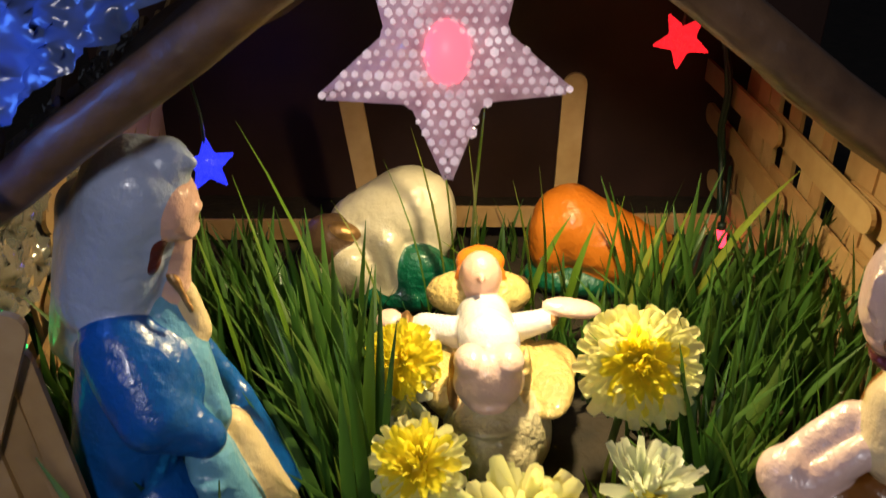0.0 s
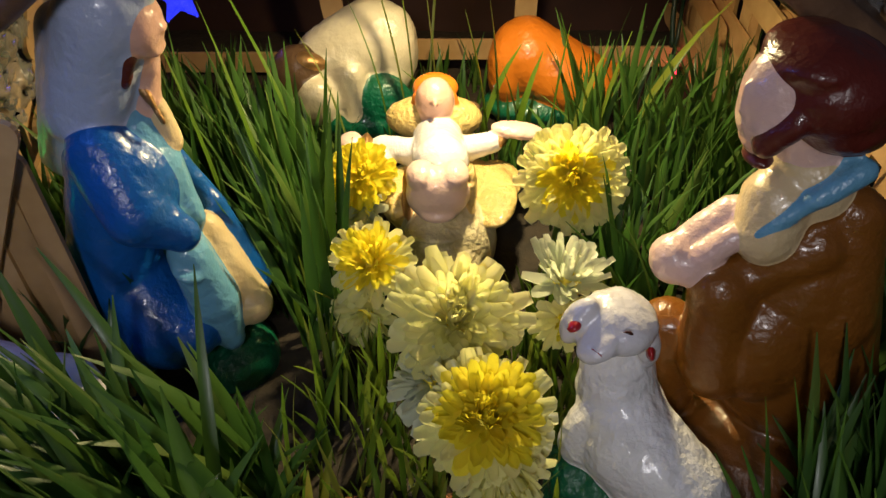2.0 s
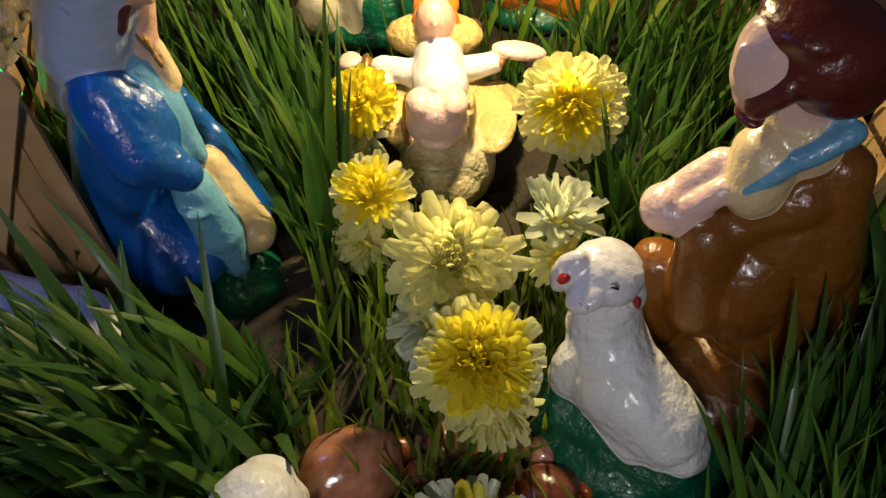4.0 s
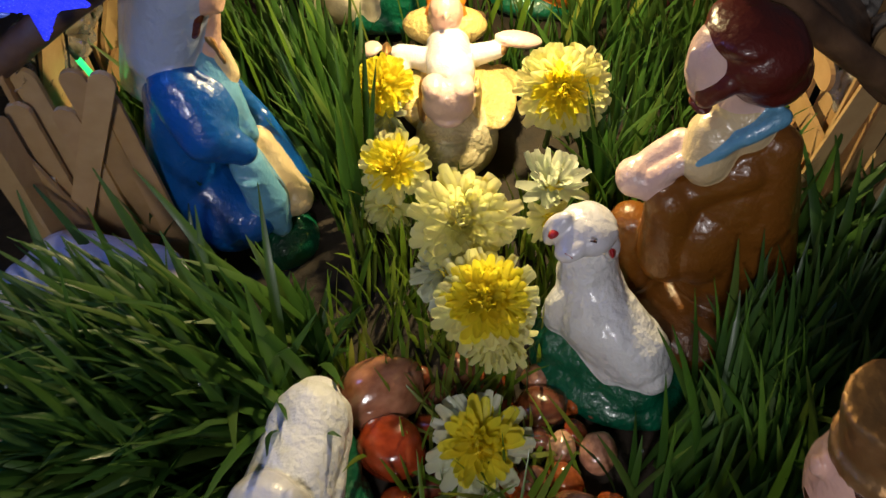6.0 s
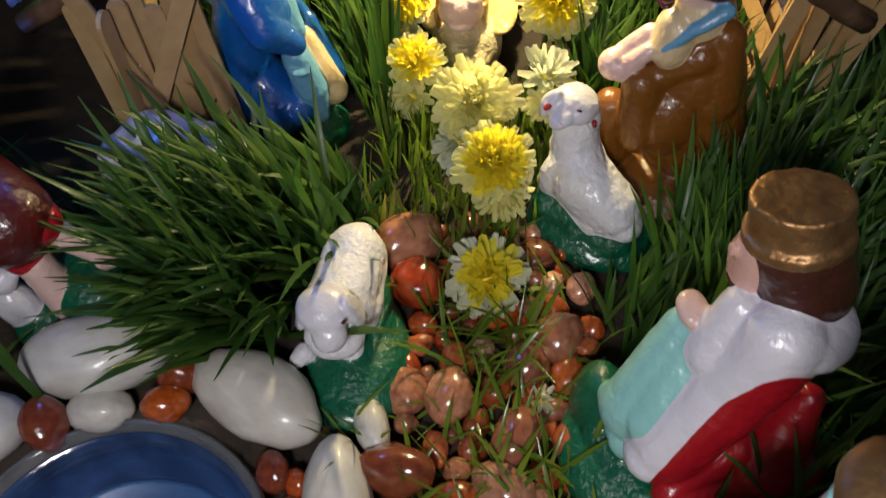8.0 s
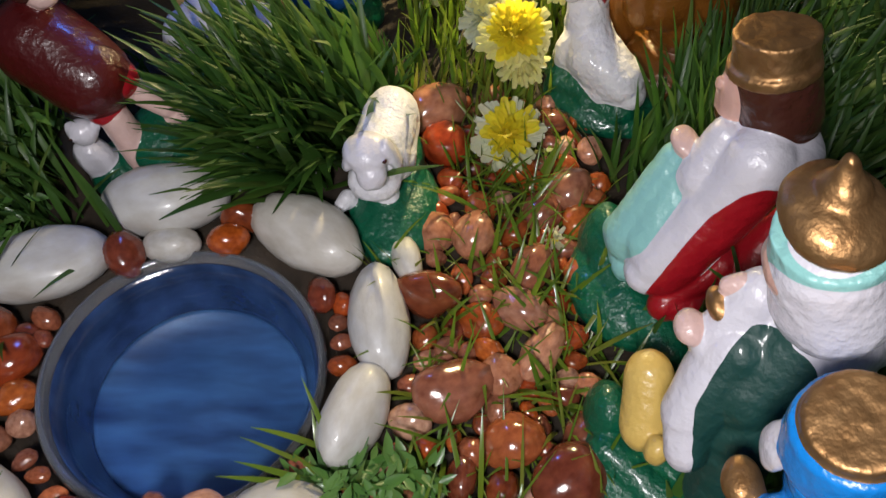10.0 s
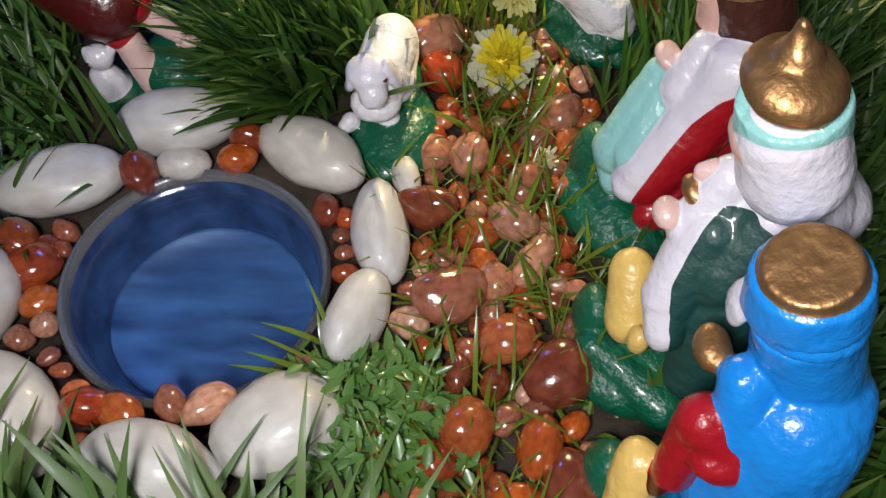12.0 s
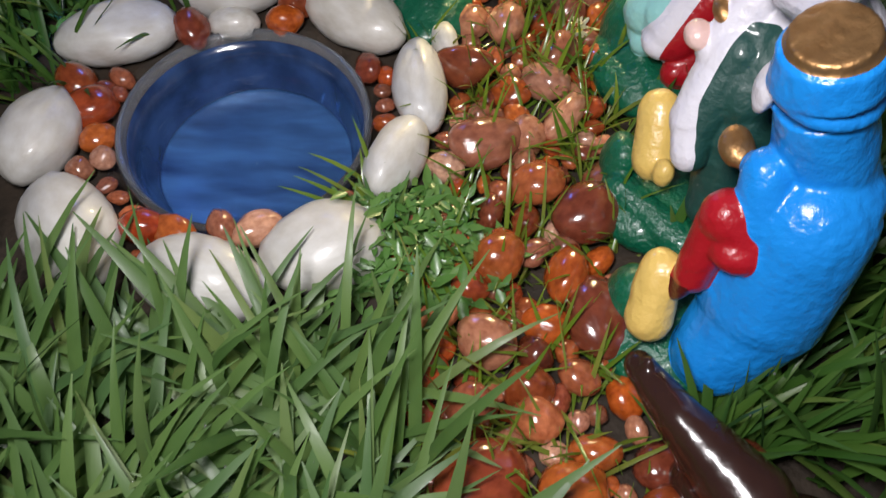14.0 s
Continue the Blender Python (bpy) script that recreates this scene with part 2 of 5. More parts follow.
def nearness(q, P):
    """How far the places P lie outside the form q."""
    if q[0] == "e":
        R = np.array(Euler([radians(a) for a in q[3]]).to_matrix())
        k = ((P - np.array(q[1])) @ R) / np.array(q[2])
        return (np.linalg.norm(k, axis=1) - 1) * min(q[2])
    a, b = np.array(q[1]), np.array(q[2])
    d = b - a
    s = ((P - a) @ d) / (d @ d)
    sc = np.clip(s, 0, 1)
    r = q[3] + (q[4] - q[3]) * sc
    gap = np.linalg.norm(P - a - sc[:, None] * d, axis=1) - r
    if q[0] == "k":
        side = np.linalg.norm(P - a - s[:, None] * d, axis=1) - r
        gap = np.maximum(side, np.maximum(-s, s - 1) * np.linalg.norm(d))
    return gap


def even_borders(me, which):
    """Draws the borders between paints into even lines."""
    bm = bmesh.new()
    bm.from_mesh(me)
    bm.faces.ensure_lookup_table()
    for _ in range(2):
        fresh = which.copy()
        for f in bm.faces:
            near = [which[g.index] for e in f.edges for g in e.link_faces if g is not f]
            for w in set(near):
                if near.count(w) >= 3:
                    fresh[f.index] = w
        which = fresh
    ways = {}
    for e in bm.edges:
        if len(e.link_faces) == 2 and which[e.link_faces[0].index] != which[e.link_faces[1].index]:
            a, b = e.verts
            ways.setdefault(a, []).append(b)
            ways.setdefault(b, []).append(a)
    for _ in range(7):
        moved = {v: v.co * 0.35 + sum((o.co for o in near), Vector()) * (0.65 / len(near)) for v, near in ways.items() if len(near) == 2}
        for v, co in moved.items():
            v.co = co
    bm.to_mesh(me)
    bm.free()
    return which


def figure(name, forms, label, category, voxel=0.0011, lumps=0.0005, group="", soft=5):
    """One sculpted, painted figure: the forms grown together into a single skin, each patch with its own paint."""
    bm = bmesh.new()
    dabs = [q[1] for q in forms if q[0] == "p"]
    forms = [q for q in forms if q[0] != "p"]
    for q in forms:
        if q[0] == "e":
            m = Matrix.Translation(q[1]) @ Euler([radians(a) for a in q[3]]).to_matrix().to_4x4() @ Matrix.Diagonal((*q[2], 1))
            bmesh.ops.create_uvsphere(bm, u_segments=24, v_segments=16, radius=1, matrix=m)
            continue
        d = q[2] - q[1]
        m = Matrix.Translation((q[1] + q[2]) / 2) @ d.to_track_quat("Z", "Y").to_matrix().to_4x4()
        bmesh.ops.create_cone(bm, cap_ends=True, segments=28, radius1=q[3], radius2=q[4], depth=d.length, matrix=m)
        if q[0] == "c":
            for p, r in ((q[1], q[3]), (q[2], q[4])):
                bmesh.ops.create_uvsphere(bm, u_segments=20, v_segments=14, radius=r, matrix=Matrix.Translation(p))
    me = bpy.data.meshes.new(name)
    bm.to_mesh(me)
    bm.free()
    rough = new(name, me)
    re = rough.modifiers.new("skin", "REMESH")
    re.mode, re.voxel_size = "VOXEL", voxel
    sm = rough.modifiers.new("soften", "SMOOTH")
    sm.factor, sm.iterations = 0.5, soft
    done = bpy.data.meshes.new_from_object(rough.evaluated_get(bpy.context.evaluated_depsgraph_get()))
    bpy.data.objects.remove(rough)
    done.name = name
    n = len(done.vertices)
    co = np.empty(n * 3)
    no = np.empty(n * 3)
    done.vertices.foreach_get("co", co)
    done.vertices.foreach_get("normal", no)
    co, no = co.reshape(-1, 3), no.reshape(-1, 3)
    if lumps:
        wob = np.array([noise.noise(Vector(c) * 95) + 0.5 * noise.noise(Vector(c) * 260) for c in co])
        co = co + no * (lumps * wob)[:, None]
        done.vertices.foreach_set("co", co.ravel())
    paints = []
    for q in forms:
        if q[-1] not in paints:
            paints.append(q[-1])
    mid = np.empty(len(done.polygons) * 3)
    done.update()
    done.polygons.foreach_get("center", mid)
    mid = mid.reshape(-1, 3)
    gaps = np.stack([nearness(q, mid) for q in forms])
    which = np.array([paints.index(q[-1]) for q in forms])[gaps.argmin(0)]
    for q in dabs:
        which[nearness(q, mid) < 0] = paints.index(q[-1])
    which = even_borders(done, which)
    done.materials.clear()
    for m in paints:
        done.materials.append(m)
    done.polygons.foreach_set("material_index", which.astype(np.int32))
    done.polygons.foreach_set("use_smooth", np.ones(len(done.polygons), dtype=bool))
    done.update()
    return tagged(new(name, done), label, category, group)


def at(origin, forms, turn=0.0):
    """The forms moved to origin and turned about the upright."""
    R = Matrix.Rotation(radians(turn), 3, "Z")
    o = Vector(origin)
    out = []
    for q in forms:
        if q[0] == "e":
            out.append(("e", R @ q[1] + o, q[2], (q[3][0], q[3][1], q[3][2] + turn), q[4]))
        else:
            out.append((q[0], R @ q[1] + o, R @ q[2] + o, *q[3:]))
    return out


# ---- ground ----
POND = Vector((-0.109, -0.048))
POND_R = 0.0570


def ground_z(x, y):
    d = math.hypot(x - POND.x, y - POND.y)
    z = 0.004 * noise.noise(Vector((x * 14, y * 14, 0.3))) + 0.0015 * noise.noise(Vector((x * 70, y * 70, 2)))
    z -= 0.004
    if d < POND_R + 0.006:
        z -= 0.05 * min(1, (POND_R + 0.006 - d) / 0.006)
    return z


def make_ground():
    coords = [-1.4, -1.0, -0.7, -0.5, -0.4] + [-0.33 + 0.0055 * i for i in range(121)] + [0.4, 0.5, 0.7, 1.0, 1.4]
    ys = [-1.4, -1.0, -0.7, -0.5, -0.4] + [-0.33 + 0.0065 * i for i in range(121)] + [0.55, 0.65, 0.8, 1.0, 1.4]
    verts = [(x, y, ground_z(x, y) if abs(x) < 1 and abs(y) < 1 else -0.004) for y in ys for x in coords]
    n = len(coords)
    faces = [(j * n + i, j * n + i + 1, (j + 1) * n + i + 1, (j + 1) * n + i) for j in range(len(ys) - 1) for i in range(n - 1)]
    tagged(from_arrays("ground", verts, faces, SOIL), "dark damp soil under grass and pebbles", "ground", kind="structure")


make_ground()


# ---- stable: back wall, side walls of woven sticks, gable roof ----
def stick_bm(length, width=0.0105, thick=0.0018, ends=True):
    """A flat stick with rounded ends, lying along z from 0 to length."""
    bm = bmesh.new()
    r = width / 2
    outline = []
    for k in range(9):
        a = math.pi * k / 8
        outline.append((r * math.cos(a), length - r + r * math.sin(a)))
    for k in range(9):
        a = math.pi + math.pi * k / 8
        outline.append((r * math.cos(a), r + r * math.sin(a)))
    front = [bm.verts.new((x, -thick / 2, z)) for x, z in outline]
    back = [bm.verts.new((x, thick / 2, z)) for x, z in outline]
    bm.faces.new(front)
    bm.faces.new(back[::-1])
    n = len(front)
    for k in range(n):
        bm.faces.new((front[k], back[k], back[(k + 1) % n], front[(k + 1) % n]))
    return bm


def mesh_of(name, bm, material):
    me = bpy.data.meshes.new(name)
    bm.to_mesh(me)
    bm.free()
    me.materials.append(material)
    return me


def put(name, me, parent, m):
    ob = new(name, me)
    ob.parent = parent
    ob.matrix_basis = m
    return ob


def make_stable():
    bm = bmesh.new()
    box(bm, (0.36, 0.006, 0.24), pose(0.005, 0.412, 0.115), 0.001)
    tagged(part("wall_back", bm, DARKWOOD, None, smooth=False), "dark brown board closing the stable's back", "wall", kind="structure")
    short, mid, long = (mesh_of("stick", stick_bm(l), STICK) for l in (0.075, 0.1, 0.114))
    rng = random.Random(5)
    for side, name in ((-1, "wall_west"), (1, "wall_east")):
        w = thing(name, "side wall of woven flat wooden sticks", "wall", kind="structure")
        x_far, x_near = (-0.134, -0.126) if side < 0 else (0.139, 0.158)
        y_far, y_near = 0.372, (0.142 if side < 0 else 0.165)
        n = 17
        for i in range(n):
            f = i / (n - 1)
            x, y = x_far + (x_near - x_far) * f, y_far + (y_near - y_far) * f
            put("stick", mid if i % 3 else long, w, pose(x + rng.uniform(-.0012, .0012), y, -0.012, rng.uniform(-2, 2), rng.uniform(-2, 2), 90 + rng.uniform(-4, 4)))
        for k in range(3):
            for j in range(3):
                f = 0.08 + j * 0.34 + 0.05 * (k % 2)
                x = x_far + (x_near - x_far) * f - side * 0.0035
                y = y_far + (y_near - y_far) * f
                tilt = 90 + rng.uniform(-3, 3) if side > 0 else 62 + rng.uniform(-22, 14)
                put("stick", mid if k else short, w, pose(x - side * 0.0012 * k, y - 0.04, 0.018 + 0.024 * k + rng.uniform(-.004, .004), 0, tilt, 90 + side * 2))
    mid, long = (mesh_of("stick", stick_bm(l, 0.0082), STICK) for l in (0.1, 0.114))
    # flanking sticks at the front of each side wall, turned to the front
    for side, x0, y, n in ((-1, -0.137, 0.1500, 7), (1, 0.142, 0.163, 5)):
        w = thing("woven_screen", "narrow screen of crossed pale flat wooden sticks beside the stable", "screen", "woven screens")
        for i in range(n):
            put("stick", long if i % 2 else mid, w, pose(x0 + 0.0084 * i, y + 0.0026 * (i % 2), -0.012 - 0.006 * rng.random(), rng.uniform(-2, 2), (-5 if side < 0 else 6) + rng.uniform(-4, 4), rng.uniform(-6, 6)))
        put("stick", mid, w, pose(x0 + 0.006, y - 0.0030, 0.008, 0, 24 if side < 0 else -22, 0))
        put("stick", mid, w, pose(x0 + 0.026, y - 0.0052, 0.000, 0, -16 if side < 0 else 14, 0))
    # gable roof
    roof = thing("gable_roof", "gable roof of thin brown bark-covered board over the stable", "roof", kind="structure")
    for side in (-1, 1):
        bm = bmesh.new()
        ang = math.atan(0.71)
        L = 0.21
        n, mrows = 26, 26
        grid = []
        for j in range(mrows + 1):
            row = []
            for i in range(n + 1):
                s = L * i / n
                y = 0.156 + 0.262 * j / mrows + (0.006 * noise.noise(Vector((s * 40, side * 3.0, 1))) if j == 0 else 0)
                wob = 0.004 * noise.noise(Vector((s * 30, y * 30, side)))
                row.append((0.007 + side * (s * math.cos(ang) + wob * 0.5), y, 0.1935 - s * math.sin(ang) + wob))
            grid.append(row)
        top = [[bm.verts.new(p) for p in row] for row in grid]
        low = [[bm.verts.new((p[0] - side * 0.003, p[1], p[2] - 0.0045)) for p in row] for row in grid]
        for j in range(mrows):
            for i in range(n):
                bm.faces.new((top[j][i], top[j][i + 1], top[j + 1][i + 1], top[j + 1][i]))
                bm.faces.new((low[j][i], low[j + 1][i], low[j + 1][i + 1], low[j][i + 1]))
        for i in range(n):
            bm.faces.new((top[0][i], low[0][i], low[0][i + 1], top[0][i + 1]))
            bm.faces.new((top[-1][i], top[-1][i + 1], low[-1][i + 1], low[-1][i]))
        for j in range(mrows):
            bm.faces.new((top[j][0], top[j + 1][0], low[j + 1][0], low[j][0]))
            bm.faces.new((top[j][-1], low[j][-1], low[j + 1][-1], top[j + 1][-1]))
        bmesh.ops.recalc_face_normals(bm, faces=bm.faces)
        part("roof_slope", bm, BARK, roof)
        bm = bmesh.new()
        pts = []
        for i in range(14):
            s = L * i / 13
            pts.append((0.007 + side * s * math.cos(ang), 0.152 + 0.003 * noise.noise(Vector((s * 50, side, 0))), 0.1925 - s * math.sin(ang) + 0.002 * noise.noise(Vector((s * 60, side, 5)))))
        tube(bm, pts, 0.0050, 10)
        part("edge_branch", bm, BARK, roof, "rough bark branch along the roof edge")


make_stable()


def make_fence():
    fence = thing("stick_fence", "low fence of pale flat wooden sticks behind the cows", "fence")
    post = mesh_of("post", stick_bm(0.095, 0.0105), STICK)
    rail = mesh_of("rail", stick_bm(0.114, 0.0105), STICK)
    put("post", post, fence, pose(0.0565, 0.358, -0.012, 2, 0.5, 2))
    put("post", post, fence, pose(-0.030, 0.360, -0.014, 3, -7, -3))
    put("rail", rail, fence, pose(-0.034, 0.3565, 0.012, 0, 90, 0))
    put("rail", rail, fence, pose(-0.128, 0.3585, 0.004, 0, 90, 0))
    put("rail", rail, fence, pose(0.052, 0.3565, 0.008, 0, 90, 0))


make_fence()


# ---- pond ----
def lathe(bm, profile, sides=72):
    rings = [[bm.verts.new((r * math.cos(2 * math.pi * k / sides), r * math.sin(2 * math.pi * k / sides), z)) for k in range(sides)] for r, z in profile]
    for a, b in zip(rings, rings[1:]):
        for k in range(sides):
            bm.faces.new((a[k], a[(k + 1) % sides], b[(k + 1) % sides], b[k]))
    return rings


def make_pond():
    bowl = thing("pond_bowl", "round clear plastic bowl with blue bottom, filled with water", "bowl", at=(POND.x, POND.y, 0))
    bm = bmesh.new()
    R = POND_R
    rings = lathe(bm, [(R - 0.0105, -0.0360), (R - 0.0095, -0.0345), (R - 0.0050, -0.010), (R - 0.0032, 0.0045), (R - 0.0018, 0.0062), (R - 0.0002, 0.0060), (R + 0.0006, 0.0046), (R - 0.0006, 0.0034), (R - 0.0036, -0.011), (R - 0.0080, -0.0355), (R - 0.0095, -0.0375)])
    bm.faces.new(rings[0])
    bm.faces.new(rings[-1][::-1])
    bmesh.ops.recalc_face_normals(bm, faces=bm.faces)
    shell = part("shell", bm, PLASTIC, bowl, "clear plastic shell with a rolled rim")
    shell.visible_shadow = False
    bm = bmesh.new()
    r0 = R - 0.0115
    rings = lathe(bm, [(0.0002, -0.0330), (r0 * 0.5, -0.0331), (r0 - 0.0024, -0.0328), (r0 - 0.0012, -0.0318), (r0, -0.0326)], 72)
    bm.faces.new(rings[0])
    part("blue_lining", bm, POOL, bowl, "streaky blue painted bottom")
    # Added lining: the clear side's dark, less lit look put into navy colour.
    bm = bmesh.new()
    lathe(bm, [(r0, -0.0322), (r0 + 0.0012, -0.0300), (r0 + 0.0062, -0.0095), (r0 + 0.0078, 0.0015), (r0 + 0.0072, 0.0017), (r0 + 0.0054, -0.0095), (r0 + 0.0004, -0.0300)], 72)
    part("dark_side_lining", bm, NAVY, bowl, "added navy lining for the dim look of the clear side")
    bm = bmesh.new()
    bmesh.ops.create_grid(bm, x_segments=40, y_segments=40, size=R)
    for v in bm.verts:
        r = max(abs(v.co.x), abs(v.co.y))
        d = math.hypot(v.co.x, v.co.y)
        if d > 1e-6:
            v.co *= (r / d) * (R - 0.0066) / R
        v.co.z = -0.0105 + 0.00025 * noise.noise(v.co * 120)
    w = part("water", bm, WATER, bowl, "still clear water")
    w.visible_shadow = False


make_pond()


# ---- stones and pebbles ----
def pebble_mesh(name, seed, material, jag=0.17, sub=3):
    bm = bmesh.new()
    bmesh.ops.create_icosphere(bm, subdivisions=sub, radius=1)
    for v in bm.verts:
        o = Vector((seed * 3.1, seed * 1.7, seed * 0.9))
        v.co *= 1 + jag * noise.noise(v.co * 0.9 + o) + jag * 0.35 * noise.noise(v.co * 2.3 + o)
    for f in bm.faces:
        f.smooth = True
    return mesh_of(name, bm, material)


STONES = [  # x, y, half length, half width, half height, turn
    (-0.176, 0.000, 0.029, 0.017, 0.014, 18), (-0.129, 0.033, 0.0265, 0.0165, 0.0165, 8), (-0.064, 0.016, 0.0275, 0.0165, 0.0145, -32),
    (-0.031, -0.025, 0.0125, 0.026, 0.013, 8), (-0.0395, -0.066, 0.0125, 0.022, 0.0135, -22), (-0.064, -0.114, 0.0255, 0.0205, 0.0165, 25),
    (-0.111, -0.130, 0.0295, 0.0175, 0.0155, -12), (-0.170, -0.110, 0.029, 0.019, 0.016, -52), (-0.197, -0.062, 0.0165, 0.026, 0.0145, -8),
    (-0.124, 0.013, 0.0125, 0.0085, 0.008, 5), (-0.0215, 0.006, 0.0065, 0.012, 0.008, 15)]
TAKEN = []


def make_stones():
    for i, (x, y, a, b, c, turn) in enumerate(STONES):
        me = pebble_mesh("white_stone", i + 1, STONE)
        ob = new("white_stone", me)
        ob.matrix_world = pose(x, y, c * 0.62, 0, 0, turn) @ Matrix.Diagonal((a, b, c, 1))
        big = max(a, b) > 0.015
        tagged(ob, "large smooth white oval stone beside the pond" if big else "small smooth white stone beside the pond", "stone", "white stones round the pond")
        TAKEN.append((x, y, a, b, turn))


make_stones()
FIXED = [  # notable pebbles: x, y, half sizes
    (-0.143, 0.007, 0.0105, 0.009, 0.009), (0.007, 0.017, 0.0115, 0.010, 0.010), (0.032, 0.001, 0.0125, 0.009, 0.009), (-0.094, 0.026, 0.006, 0.010, 0.009),
    (-0.100, 0.015, 0.009, 0.008, 0.008), (-0.001, -0.055, 0.017, 0.012, 0.011), (0.043, -0.090, 0.015, 0.013, 0.011), (0.033, -0.119, 0.013, 0.009, 0.009),
    (0.034, -0.038, 0.014, 0.008, 0.008), (0.046, -0.138, 0.013, 0.018, 0.010), (0.006, -0.112, 0.012, 0.011, 0.010), (0.018, -0.168, 0.010, 0.009, 0.009),
    (0.021, -0.180, 0.010, 0.009, 0.009), (0.002, -0.205, 0.019, 0.015, 0.012), (0.033, -0.207, 0.014, 0.013, 0.011), (-0.010, 0.088, 0.016, 0.013, 0.012),
    (-0.006, 0.068, 0.013, 0.011, 0.010), (0.050, 0.043, 0.011, 0.010, 0.009), (0.092, -0.195, 0.012, 0.011, 0.010), (0.026, -0.018, 0.012, 0.010, 0.009),
    (-0.012, -0.012, 0.010, 0.015, 0.011), (0.021, -0.075, 0.013, 0.011, 0.009), (0.002, -0.150, 0.012, 0.010, 0.009), (-0.004, -0.178, 0.010, 0.012, 0.009),
    (-0.190, -0.028, 0.010, 0.009, 0.008), (-0.180, -0.043, 0.013, 0.010, 0.008), (-0.142, -0.105, 0.010, 0.008, 0.009), (-0.128, -0.108, 0.010, 0.008, 0.008),
    (-0.094, -0.104, 0.011, 0.008, 0.009), (-0.109, -0.104, 0.006, 0.009, 0.009), (-0.079, -0.104, 0.005, 0.008, 0.008)]


def blocked(x, y, r):
    for sx, sy, a, b, turn in TAKEN:
        c, s = math.cos(radians(-turn)), math.sin(radians(-turn))
        u, v = (x - sx) * c - (y - sy) * s, (x - sx) * s + (y - sy) * c
        if (u / (a + r * 0.8)) ** 2 + (v / (b + r * 0.8)) ** 2 < 1:
            return True
    return False


def make_pebbles():
    rng = random.Random(11)
    meshes = [pebble_mesh("pebble", 20 + k, PEBBLE, 0.22, 3) for k in range(9)]
    placed = []

    def drop(x, y, a, b, c, z):
        ob = new("pebble", meshes[rng.randrange(9)])
        ob.matrix_world = pose(x, y, z, rng.uniform(-15, 15), rng.uniform(-15, 15), rng.uniform(0, 360)) @ Matrix.Diagonal((a, b, c, 1))
        tagged(ob, "glossy wet reddish-brown pebble lying among the others", "pebble", "pebbles on the path")
        placed.append((x, y, max(a, b)))

    for x, y, a, b, c in FIXED:
        drop(x, y, a, b, c, c * 0.7)
    tries = 0
    while len(placed) < 290 and tries < 20000:
        tries += 1
        if rng.random() < 0.62:
            y = rng.uniform(-0.29, 0.10)
            mid = 0.020 + 0.012 * math.sin(y * 18)
            half = 0.036 if y > -0.05 else 0.044
            x = mid + rng.uniform(-half, half)
            if y > 0.03 and rng.random() < 0.5:
                continue
        else:
            a = rng.uniform(0, 2 * math.pi)
            d = POND_R + rng.uniform(0.006, 0.026)
            x, y = POND.x + d * math.cos(a), POND.y + d * math.sin(a)
        r = rng.uniform(0.0045, 0.0118)
        if math.hypot(x - POND.x, y - POND.y) < POND_R + r * 0.85 or blocked(x, y, r):
            continue
        if any(math.hypot(x - px, y - py) < 0.72 * (r + pr) for px, py, pr in placed):
            continue
        drop(x, y, r, r * rng.uniform(0.7, 0.95), r * rng.uniform(0.6, 0.9), r * 0.35)


make_pebbles()

